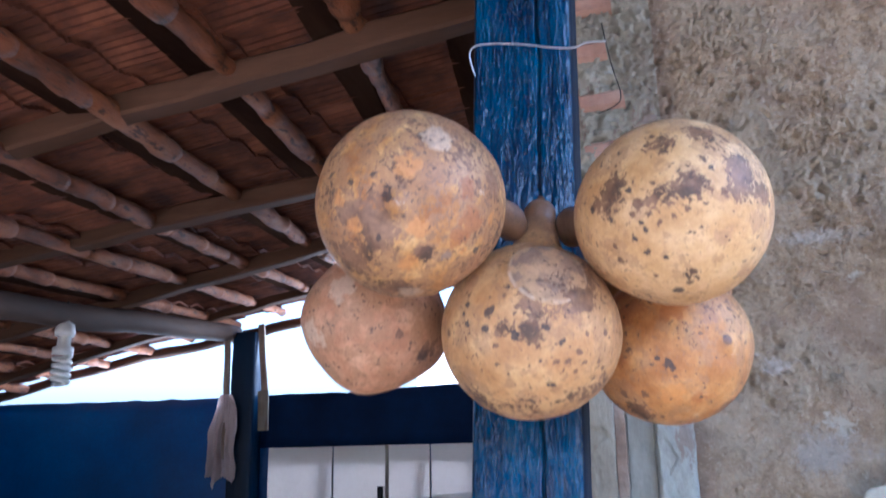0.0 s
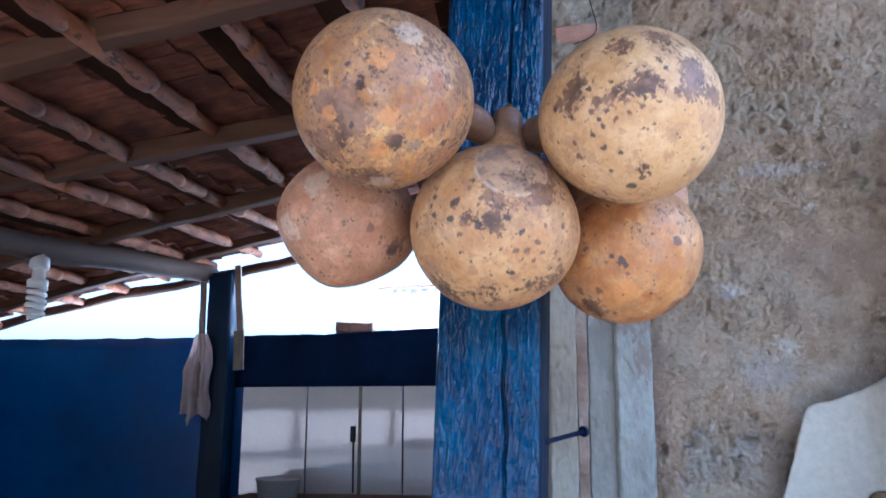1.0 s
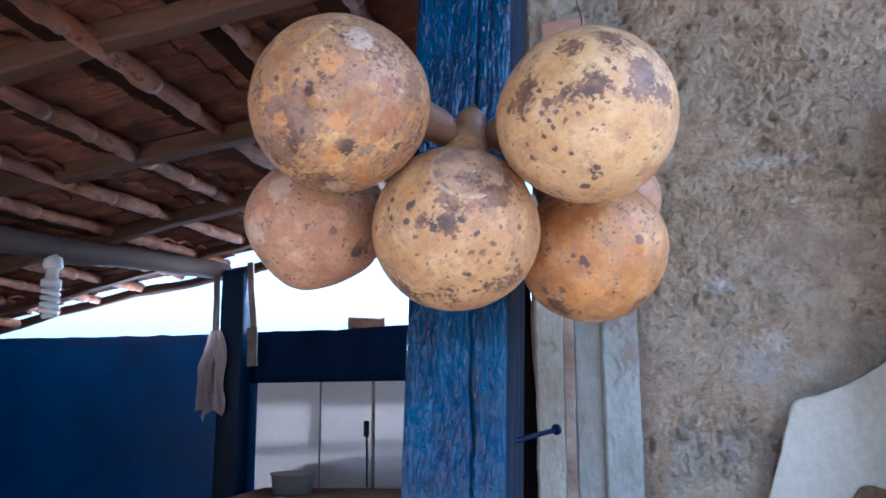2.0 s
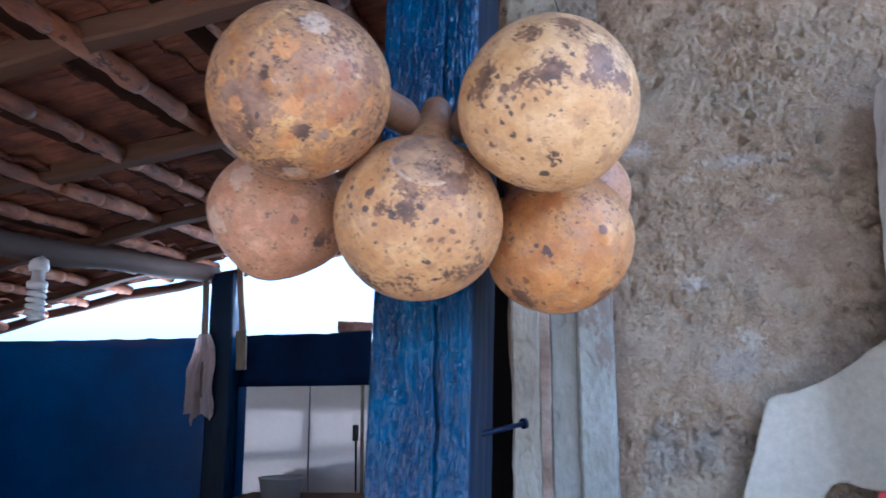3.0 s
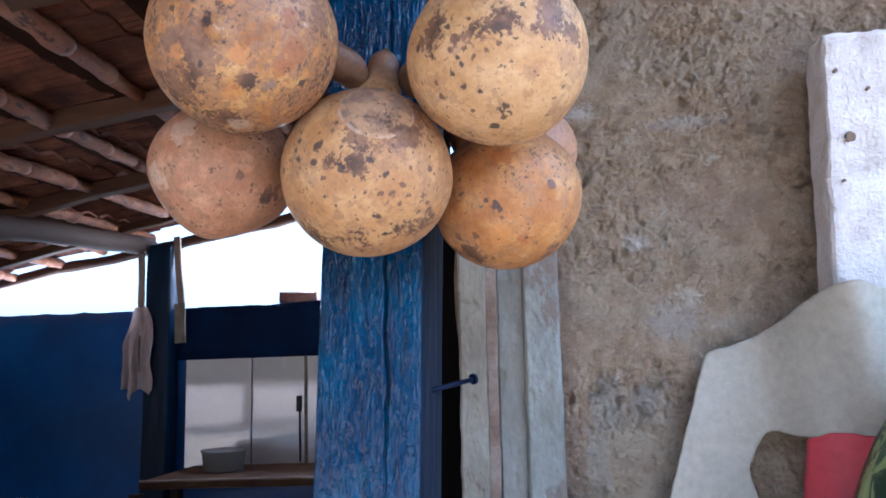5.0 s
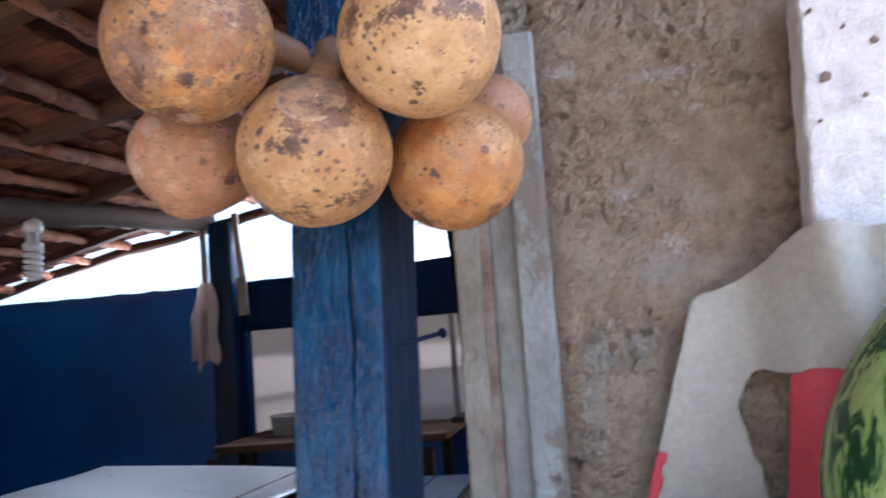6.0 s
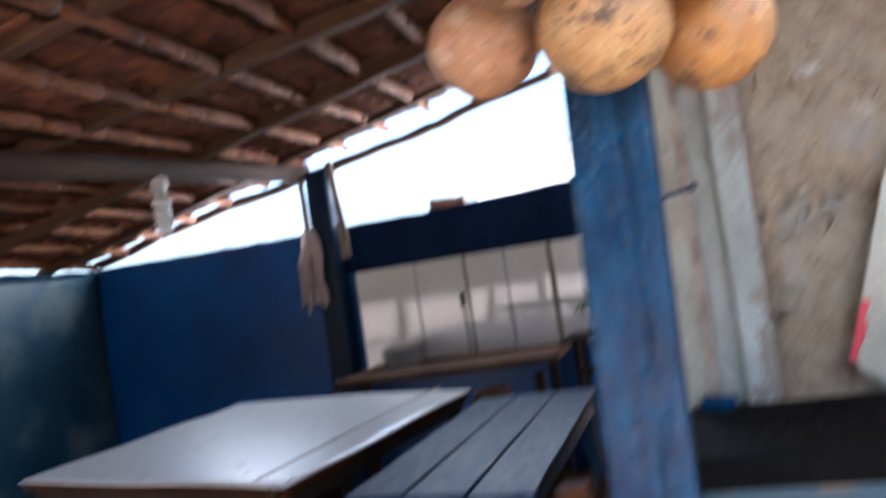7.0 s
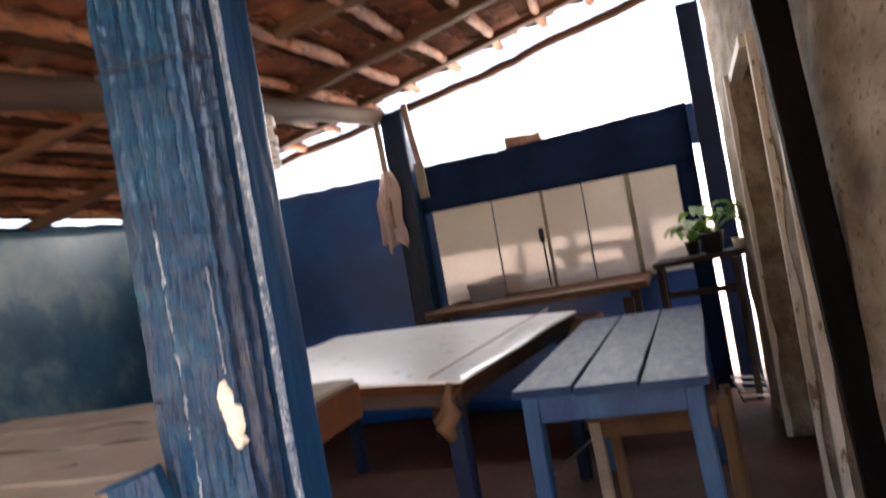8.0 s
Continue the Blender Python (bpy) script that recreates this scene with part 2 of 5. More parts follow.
TRIM = surface("old_white_trim_paint", (0.58, 0.54, 0.46), (0.40, 0.34, 0.26), (0.66, 0.63, 0.57), 9, 120, (0.6, 0.85), 0.6, 0.003, stretch=(1, 1, 0.4), wear=(0.2, 0.13, 0.08), wear_scale=12, wear_at=0.6)
LIME_GREY = surface("grey_limewash", (0.235, 0.24, 0.21), (0.145, 0.138, 0.112), (0.30, 0.305, 0.275), 11, 140, (0.75, 0.95), 0.8, 0.004, stretch=(1, 1, 0.3), wear=(0.20, 0.13, 0.09), wear_scale=9, wear_at=0.60)
BLACK_WOOD = surface("charred_black_timber", (0.004, 0.0036, 0.0035), (0.002, 0.002, 0.002), (0.010, 0.008, 0.007), 8, 60, (0.6, 0.9), 0.8, 0.005, stretch=(1, 1, 0.2), spec=0.06, wear=(0.05, 0.045, 0.04), wear_scale=22, wear_at=0.66)
RAFTER = surface("old_sawn_rafter", (0.105, 0.054, 0.030), (0.055, 0.028, 0.016), (0.155, 0.084, 0.05), 3, 50, (0.7, 0.9), 0.5, 0.003, stretch=(0.15, 1, 1), spec=0.15)
SMOKED = surface("smoke_darkened_pole", (0.062, 0.037, 0.025), (0.034, 0.021, 0.014), (0.10, 0.06, 0.04), 4, 50, (0.7, 0.9), 0.6, 0.004, stretch=(1, 0.2, 1), spec=0.2)
LOG = surface("orange_bark_batten", (0.25, 0.084, 0.028), (0.09, 0.032, 0.013), (0.37, 0.15, 0.056), 11, 70, (0.7, 0.95), 1.0, 0.014, stretch=(1, 0.3, 1), wear=(0.10, 0.042, 0.02), wear_scale=40, wear_at=0.56)
OLD_LATH = surface("dark_brown_lath", (0.046, 0.024, 0.015), (0.024, 0.013, 0.009), (0.07, 0.038, 0.024), 4, 60, (0.8, 0.95), 0.4, 0.002, stretch=(1, 0.15, 1), spec=0.0)
TILE = surface("red_clay_tile", (0.16, 0.054, 0.025), (0.058, 0.023, 0.015), (0.27, 0.105, 0.048), 9, 50, (0.8, 0.95), 0.4, 0.002, shuffle=True)
RAW_WOOD = surface("raw_brown_timber", (0.125, 0.065, 0.032), (0.066, 0.033, 0.017), (0.18, 0.105, 0.058), 4, 50, (0.6, 0.85), 0.5, 0.002, stretch=(1, 1, 0.2), spec=0.2)
DARK_WOOD = surface("dark_counter_timber", (0.032, 0.021, 0.016), (0.016, 0.011, 0.008), (0.06, 0.042, 0.032), 5, 60, (0.5, 0.8), 0.5, 0.002, stretch=(0.3, 1, 1), spec=0.2)
ORANGE_WOOD = surface("orange_brown_timber", (0.058, 0.019, 0.006), (0.032, 0.011, 0.004), (0.09, 0.033, 0.011), 5, 60, (0.6, 0.85), 0.4, 0.002, stretch=(1, 1, 0.25), spec=0.12)
SHEET_TOP = surface("white_tabletop_sheet", (0.89, 0.87, 0.81), (0.84, 0.81, 0.74), (0.91, 0.90, 0.86), 2.0, 14, (0.27, 0.31), 0.06, 0.003, spec=0.5)
CARD = surface("brown_plank_top", (0.29, 0.215, 0.145), (0.19, 0.135, 0.09), (0.37, 0.285, 0.20), 3, 50, (0.6, 0.8), 0.4, 0.002)
PANEL_WHITE = surface("glossy_white_enamel", (0.84, 0.84, 0.815), (0.79, 0.79, 0.765), (0.86, 0.86, 0.845), 1.5, 30, (0.05, 0.12), 0.06, 0.002)
pw = PANEL_WHITE.node_tree.nodes["Principled BSDF"]
pw.inputs["Coat Weight"].default_value, pw.inputs["Coat Roughness"].default_value, pw.inputs["Coat IOR"].default_value = 1.0, 0.04, 1.8
BLACK_IRON = plain("black_iron", (0.02, 0.02, 0.022), 0.5, 0.6)
WIRE = plain("galvanised_wire", (0.55, 0.56, 0.58), 0.35, 1.0)
BULB = plain("white_glass_tube", (0.85, 0.85, 0.82), 0.25)
CERAMIC = plain("white_lamp_base", (0.75, 0.74, 0.7), 0.4)
CLOTH = surface("faded_pink_cloth", (0.82, 0.73, 0.70), (0.62, 0.5, 0.47), (0.84, 0.77, 0.74), 9, 120, (0.8, 0.95), 0.4, 0.002)
cnt = CLOTH.node_tree
through_light = cnt.nodes.new("ShaderNodeBsdfTranslucent")
through_light.inputs[0].default_value = (0.75, 0.64, 0.59, 1)
both = cnt.nodes.new("ShaderNodeMixShader")
both.inputs[0].default_value = 0.45
cnt.links.new(cnt.nodes["Principled BSDF"].outputs[0], both.inputs[1])
cnt.links.new(through_light.outputs[0], both.inputs[2])
cnt.links.new(both.outputs[0], cnt.nodes["Material Output"].inputs[0])
# darker copy of the blue wall paint, with the shade in its colour
SHADED_WALL = surface("shaded_blue_wall_paint", (0.004, 0.017, 0.062), (0.002, 0.010, 0.04), (0.006, 0.027, 0.09), 3, 50, (0.55, 0.8), 0.4, 0.004, spec=0.12)
TRIM_WHITE = surface("sunlit_white_render", (0.78, 0.76, 0.72), (0.70, 0.67, 0.62), (0.82, 0.81, 0.78), 1.5, 30, (0.7, 0.9), 0.2, 0.003)
NAVY = surface("near_black_navy_paint", (0.004, 0.010, 0.032), (0.003, 0.006, 0.02), (0.008, 0.018, 0.05), 4, 60, (0.4, 0.65), 0.5, 0.004, spec=0.14)
PAPER = surface("bleached_paper", (0.55, 0.525, 0.42), (0.46, 0.435, 0.34), (0.61, 0.59, 0.49), 4, 90, (0.4, 0.6), 0.2, 0.001)
pnt = PAPER.node_tree
see_through = pnt.nodes.new("ShaderNodeBsdfTransparent")
veil = pnt.nodes.new("ShaderNodeMixShader")
veil.inputs[0].default_value = 0.22
pnt.links.new(pnt.nodes["Principled BSDF"].outputs[0], veil.inputs[1])
pnt.links.new(see_through.outputs[0], veil.inputs[2])
pnt.links.new(veil.outputs[0], pnt.nodes["Material Output"].inputs[0])
PAPER_RED = surface("pink_red_print", (0.62, 0.065, 0.085), (0.5, 0.045, 0.06), (0.68, 0.13, 0.14), 6, 80, (0.45, 0.6), 0.2, 0.001)
FOAM = surface("white_foam_block", (0.83, 0.82, 0.79), (0.66, 0.63, 0.57), (0.87, 0.865, 0.85), 30, 190, (0.7, 0.9), 1.0, 0.007)
CONCRETE = surface("red_earth_floor", (0.052, 0.021, 0.012), (0.026, 0.011, 0.007), (0.08, 0.036, 0.022), 1.5, 30, (0.6, 0.9), 0.4, 0.004, spec=0.12)
EARTH = surface("dry_red_earth", (0.165, 0.122, 0.09), (0.105, 0.078, 0.055), (0.23, 0.172, 0.13), 0.8, 12, (0.85, 0.98), 0.6, 0.02)
LEAF = surface("fresh_green_leaf", (0.20, 0.38, 0.055), (0.12, 0.27, 0.04), (0.30, 0.46, 0.09), 9, 90, (0.35, 0.55), 0.3, 0.001)
POT = plain("black_plastic_pot", (0.03, 0.03, 0.03), 0.45)
TUB = plain("milky_plastic", (0.72, 0.72, 0.69), 0.35, 0.0, 0.5)
LIGHT_WOOD = surface("weathered_pale_timber", (0.30, 0.23, 0.17), (0.2, 0.15, 0.11), (0.4, 0.32, 0.25), 4, 50, (0.6, 0.85), 0.5, 0.002, stretch=(0.3, 1, 1))
BRICK = surface("pale_brick", (0.34, 0.20, 0.14), (0.24, 0.14, 0.10), (0.45, 0.33, 0.26), 9, 70, (0.8, 0.95), 0.6, 0.004)


# ---- building blocks ----
def part(name, bm, mat, parent=None, label="", smooth=False):
    me = bpy.data.meshes.new(name)
    bmesh.ops.recalc_face_normals(bm, faces=bm.faces)
    bm.to_mesh(me)
    bm.free()
    me.materials.append(mat)
    if smooth:
        me.shade_smooth()
    ob = new(name, me)
    ob.parent = parent
    if label:
        ob["label"] = label
    return ob


def thing(name, place, label, category, group="", kind=""):
    """An Empty at the thing's base, in world axes; its parts are built in metres of the world and pulled back by put()."""
    ob = new(name)
    ob.location = place
    ob.empty_display_size = 0.05
    return tagged(ob, label, category, group, kind)


def under(name, bm, mat, owner, label="", smooth=False):
    """A part given in world metres under a thing (or a part of it) that stands at its own place."""
    base = owner
    at = Vector((0, 0, 0))
    while base:
        at += base.location
        base = base.parent
    bmesh.ops.translate(bm, verts=bm.verts, vec=-at)
    return part(name, bm, mat, owner, label, smooth)


def block(lo, hi, bevel=0.004, segs=2):
    bm = bmesh.new()
    bmesh.ops.create_cube(bm, size=1)
    for v in bm.verts:
        v.co = Vector([lo[i] if v.co[i] < 0 else hi[i] for i in range(3)])
    if bevel:
        bmesh.ops.bevel(bm, geom=bm.edges[:], offset=bevel, segments=segs, profile=0.6, affect="EDGES")
    return bm


def beam(p, q, w, h, bevel=0.006, wob=0.0, cuts=0, up=(0, 0, 1), seed=0.0):
    """A squared timber from p to q, w across and h deep, with an uneven surface."""
    p, q = Vector(p), Vector(q)
    d = q - p
    n = d.normalized()
    side = n.cross(Vector(up)).normalized()
    top = side.cross(n)
    bm = bmesh.new()
    rings = []
    steps = max(1, cuts)
    prof = [(-1, -1), (1, -1), (1, 1), (-1, 1)]
    b = bevel
    outline = []
    for sx, sz in prof:
        x, z = sx * w / 2, sz * h / 2
        pts = [(x - sx * b, z), (x, z - sz * b)]
        outline += pts if sx * sz < 0 else pts[::-1]
    for i in range(steps + 1):
        c = p + d * (i / steps)
        ring = []
        for k, (x, z) in enumerate(outline):
            co = c + side * x + top * z
            if wob:
                co += wob * noise.noise_vector(co * 6 + Vector((seed, k * 0.05, 0)))
            ring.append(bm.verts.new(co))
        rings.append(ring)
    k = len(outline)
    for a, c in zip(rings, rings[1:]):
        for i in range(k):
            bm.faces.new((a[i], a[(i + 1) % k], c[(i + 1) % k], c[i]))
    bm.faces.new(rings[0])
    bm.faces.new(rings[-1][::-1])
    return bm


def pole(points, radii, sides=12, wob=0.0, seed=0.0):
    """A round limb through the points, with a radius at each; knotty by wob."""
    pts = [Vector(p) for p in points]
    bm = bmesh.new()
    rings = []
    for i, p in enumerate(pts):
        d = (pts[min(i + 1, len(pts) - 1)] - pts[max(i - 1, 0)]).normalized()
        a = d.orthogonal().normalized() if abs(d.z) > 0.9 else d.cross(Vector((0, 0, 1))).normalized()
        b = d.cross(a)
        ring = []
        for k in range(sides):
            ang = 2 * math.pi * k / sides
            way = a * math.cos(ang) + b * math.sin(ang)
            r = radii[i] if isinstance(radii, (list, tuple)) else radii
            r *= 1 + wob * noise.noise((p + way * r) * 14 + Vector((seed, 0, 0)))
            ring.append(bm.verts.new(p + way * r))
        rings.append(ring)
    for a, c in zip(rings, rings[1:]):
        for k in range(sides):
            bm.faces.new((a[k], a[(k + 1) % sides], c[(k + 1) % sides], c[k]))
    bm.faces.new(rings[0])
    bm.faces.new(rings[-1][::-1])
    return bm


def lathe(profile, at=(0, 0, 0), sides=24):
    """A turned body: pairs of radius and height."""
    bm = bmesh.new()
    rings = []
    for r, z in profile:
        if r < 1e-5:
            rings.append([bm.verts.new(Vector(at) + Vector((0, 0, z)))])
        else:
            rings.append([bm.verts.new(Vector(at) + Vector((r * math.cos(2 * math.pi * k / sides), r * math.sin(2 * math.pi * k / sides), z))) for k in range(sides)])
    for a, c in zip(rings, rings[1:]):
        for k in range(sides):
            quad = [a[k % len(a)], a[(k + 1) % len(a)], c[(k + 1) % len(c)], c[k % len(c)]]
            quad = list(dict.fromkeys(quad))
            if len(quad) > 2:
                bm.faces.new(quad)
    return bm


def along(p, q, n):
    p, q = Vector(p), Vector(q)
    return [p.lerp(q, i / n) for i in range(n + 1)]


def roof_z(x, y):
    """Height of the rafters' middle: the roof climbs towards the house and towards the far wall."""
    lift = min(1.0, max(0.0, (x + 4.5) / 2.5))
    return 2.40 + 0.22 * x + 0.098 * (y * lift + 4.75 * (1 - lift))


def slab(p, q, thick, z0, top, step=0.08, rough=0.0, scale=6.0, hole=None):
    """A wall from p to q (plan points), its face on the line, thick behind it (to the left of p to q), with an uneven top and face."""
    p, q = Vector((*p, 0)), Vector((*q, 0))
    d = q - p
    n = max(2, int(d.length / step))
    m = max(2, int((top(0.5) - z0) / step))
    back = Vector((-d.y, d.x, 0)).normalized() * thick
    bm = bmesh.new()
    faces = []
    for side in (0, 1):
        grid = []
        for i in range(n + 1):
            col = []
            for j in range(m + 1):
                co = p + d * (i / n) + back * side
                co.z = z0 + (top(i / n) - z0) * j / m
                if rough and not side:
                    co -= back.normalized() * rough * noise.noise(co * scale)
                col.append(bm.verts.new(co))
            grid.append(col)
        faces.append(grid)
    front, rear = faces
    for i in range(n):
        for j in range(m):
            if hole:
                u, z = (i + 0.5) / n * d.length, z0 + (top(0.5) - z0) * (j + 0.5) / m
                if hole[0] < u < hole[1] and hole[2] < z < hole[3]:
                    continue
            bm.faces.new((front[i][j], front[i + 1][j], front[i + 1][j + 1], front[i][j + 1]))
            bm.faces.new((rear[i][j], rear[i][j + 1], rear[i + 1][j + 1], rear[i + 1][j]))
    bm.faces.ensure_lookup_table()
    rim = [e for e in bm.edges if len(e.link_faces) == 1]
    bmesh.ops.bridge_loops(bm, edges=rim) if not hole else bridge_pairs(bm, front, rear, rim)
    return bm


def bridge_pairs(bm, front, rear, rim):
    """Closes a slab with an opening: joins each rim edge of the face with its twin on the back."""
    twin = {}
    for a, b in zip(front, rear):
        for u, v in zip(a, b):
            twin[u] = v
    for e in rim:
        u, v = e.verts
        if u in twin and v in twin:
            bm.faces.new((u, v, twin[v], twin[u]))
    loose = [v for v in bm.verts if not v.link_faces]
    bmesh.ops.delete(bm, geom=loose, context="VERTS")


# ---- ground, floor and walls ----
ground = part("ground", block((-150, -150, -0.4), (150, 150, -0.03), 0), EARTH)
tagged(ground, "dry red-brown earth yard round the veranda", "ground", kind="structure")
floor = part("floor", block((-4.6, -0.05, -0.25), (3.0, 4.92, 0.0), 0.01), CONCRETE)
tagged(floor, "worn red-brown earthen veranda floor", "floor", kind="structure")

wall_far = part("wall_far", slab((-0.377, 4.784), (-4.61, 4.784), -0.12, 0.0, lambda u: 1.885 - 0.045 * min(1, u * 3) + 0.04 * max(0, u - 0.6) + 0.012 * noise.noise(Vector((u * 30, 1, 0))), 0.09, 0.012, 3.0), BLUE_WALL, smooth=True)
tagged(wall_far, "dark blue painted half-height wall, open above", "wall", kind="structure")
# added band and strip over the same blue wall, coloured dark for its shade
lintel = part("lintel", slab((-0.380, 4.772), (-2.30, 4.772), -0.03, 1.500, lambda u: 1.893 - 0.048 * min(1, u * 1.5) + 0.010 * noise.noise(Vector((u * 14, 1, 0))), 0.06, 0.006, 5.0), SHADED_WALL, smooth=True)
tagged(lintel, "blue wall over the window shutters, shade put into its navy colour", "lintel", kind="structure")
wall_strip = part("shaded_wall_strip", slab((-0.380, 4.772), (-0.497, 4.772), -0.03, 0.0, lambda u: 1.498, 0.06, 0.005, 5.0), SHADED_WALL, smooth=True)
tagged(wall_strip, "strip of blue wall beside the shutters, shade put into its colour", "wall", kind="structure")
wall_left = part("wall_left", slab((-4.49, 4.784), (-4.49, 0.3), -0.12, 0.0, lambda u: 1.84 + 0.015 * noise.noise(Vector((u * 25, 2, 0))), 0.09, 0.015, 3.0), BLUE_PALE, smooth=True)
tagged(wall_left, "faded blue half-height side wall", "wall", kind="structure")


def plaster_grid(x0, x1, z0, z1, step, y, amp):
    """A hand-thrown plaster face looking towards -y: lumps, trowel drags and pits."""
    nx, nz = int((x1 - x0) / step), int((z1 - z0) / step)
    verts, quads = [], []
    for j in range(nz + 1):
        for i in range(nx + 1):
            x, z = x0 + (x1 - x0) * i / nx, z0 + (z1 - z0) * j / nz
            v = Vector((x, 0, z))
            bent = v + 0.005 * noise.noise_vector(v * 40) + 0.003 * noise.noise_vector(v * 150)
            lump = noise.noise(v * 7) + 0.6 * noise.noise(bent * 24)
            crumb = 0.55 * noise.noise(bent * 85) + 0.55 * noise.noise(bent * 190) + 0.5 * noise.noise(v * 330)
            crumb += 2.2 * max(0.0, 0.42 - noise.voronoi(bent * 125)[0][0]) + 1.6 * max(0.0, 0.40 - noise.voronoi(v * 240)[0][0])
            rough_here = 0.35 + 1.1 * max(0.0, noise.noise(v * 8 + Vector((3, 0, 1))) + 0.35)
            flake = 1 / (1 + math.exp(-22 * (noise.noise(bent * 26 + Vector((4, 0, 9))) - 0.12)))
            flake2 = 1 / (1 + math.exp(-26 * (noise.noise(bent * 48 + Vector((9, 2, 1))) - 0.2)))
            pit = max(0.0, noise.noise(bent * 62 + Vector((1, 7, 5))) - 0.30)
            torn = max(0.0, min(1.0, (noise.noise(v * 52 + Vector((2, 9, 4))) - 0.02) * 7)) * rough_here
            crevice = math.exp(-(noise.noise(bent * 44 + Vector((0, 5, 2))) / 0.07) ** 2) * torn
            h = amp * (0.35 * lump + rough_here * (0.62 * crumb + 0.20 * flake + 0.28 * flake2 - 3.6 * pit) - 0.28 * crevice)
            verts.append((x, y - h, z))
    for j in range(nz):
        for i in range(nx):
            a = j * (nx + 1) + i
            quads.append((a, a + 1, a + nx + 2, a + nx + 1))
    return verts, quads


def mesh_part(name, verts, quads, mat, parent=None, label="", smooth=True):
    me = bpy.data.meshes.new(name)
    me.from_pydata(verts, [], quads)
    me.materials.append(mat)
    if smooth:
        me.shade_smooth()
    ob = new(name, me)
    ob.parent = parent
    if label:
        ob["label"] = label
    return ob


wall_house = part("wall_house", block((0.0, 1.02, 0.0), (3.2, 1.22, 3.0), 0.0), PLASTER)
tagged(wall_house, "rough grey-brown mud plaster house wall", "wall", kind="structure")
v, f = plaster_grid(0.108, 0.66, 1.0, 2.12, 0.0019, 1.002, 0.0068)
mesh_part("plaster_coat", v, f, PLASTER, wall_house)
wall_side = part("wall_side", slab((-0.2, 4.3), (-0.02, 1.03), 0.2, 0.0, lambda u: 3.0, 0.05, 0.016, 5.0, hole=(0.69, 1.64, -1, 1.80)), SIDE_PLASTER, smooth=True)
tagged(wall_side, "stained limewashed house side wall with a doorway", "wall", kind="structure")
door_back = part("wall_inner", block((0.14, 2.4, 0.0), (0.2, 3.9, 2.0), 0.0), SIDE_PLASTER)
tagged(door_back, "brown inner wall seen in the doorway", "wall", kind="structure")
for lo, hi, nm in (((-0.185, 3.60, 0.0), (-0.13, 3.65, 1.82), "door_jamb"), ((-0.135, 2.62, 0.0), (-0.08, 2.67, 1.82), "door_jamb"), ((-0.16, 2.67, 1.775), (-0.10, 3.60, 1.82), "door_lintel"), ((-0.118, 2.255, 0.0), (-0.075, 2.30, 2.3), "wall_batten")):
    tagged(part(nm, block(lo, hi, 0.006), TRIM), "old white painted door frame board", "trim", kind="structure")

# the pilaster at the house corner: two limewashed boards with a grey hollow between
for x0, x1, y0, mat, lab in ((0.0180, 0.0330, 0.9875, SEAM, "brown earthen seam between the corner boards"), (-0.018, 0.0205, 0.985, LIME, "stained whitish corner board"), (0.031, 0.069, 0.995, LIME_GREY, "grey recessed strip"), (0.066, 0.113, 0.984, LIME_BLUE, "chipped bluish-white corner board")):
    verts, quads = [], []
    nu, nz = 36, 300
    for j in range(nz + 1):
        z = 1.072 + 0.70 * j / nz
        lean = -0.006 + 0.010 * j / nz
        ragged = 0.0012 * noise.noise(Vector((x0 * 90, z * 26, 1))) + 0.0010 * noise.noise(Vector((x0 * 90, z * 90, 2)))
        for i in range(nu + 1):
            u = i / nu
            x = x0 + lean + (x1 - x0) * u + ragged * (2 * u - 1)
            round_off = 0.010 * (max(0.0, abs(2 * u - 1) - 0.8) / 0.2) ** 2
            p = Vector((x, 0, z))
            chip = 0.0022 / (1 + math.exp(-30 * (noise.noise(p * 34 + Vector((0, 3, 0))) - 0.28)))
            y = y0 + round_off + chip + 0.0011 * noise.noise(p * 60) + 0.0006 * noise.noise(p * 170)
            verts.append((x, y, z))
    for j in range(nz + 1):
        for u in (0, 1):
            verts.append((x0 + (x1 - x0) * u, 1.04, 1.072 + 0.70 * j / nz))
    o = (nu + 1) * (nz + 1)
    for j in range(nz):
        for i in range(nu):
            q = j * (nu + 1) + i
            quads.append((q, q + 1, q + nu + 2, q + nu + 1))
        quads.append((o + 2 * j, j * (nu + 1), (j + 1) * (nu + 1), o + 2 * j + 2))
        quads.append((j * (nu + 1) + nu, o + 2 * j + 1, o + 2 * j + 3, (j + 1) * (nu + 1) + nu))
    tagged(mesh_part("corner_board", verts, quads, mat), lab, "trim", kind="structure")
v, f = plaster_grid(-0.012, 0.112, 1.772, 2.2, 0.0021, 0.996, 0.011)
mesh_part("crumbled_coat", v, f, LIME, wall_house, "crumbling pale plaster above the corner boards")
for k in range(4):
    z, w = 1.83 + 0.075 * k, 0.05 + 0.012 * math.sin(k * 2.1)
    part("brick", beam((0.01, 0.998, z), (0.01 + w, 0.998, z + 0.002), 0.022, 0.028, 0.006, 0.008, 6, seed=k), BRICK, wall_house, "worn brick end showing in the plaster")

tagged(part("ceiling_house", block((-0.15, 1.0, 3.0), (3.3, 4.4, 3.08), 0.0), RAFTER), "dark timber deck over the house", "ceiling", kind="structure")

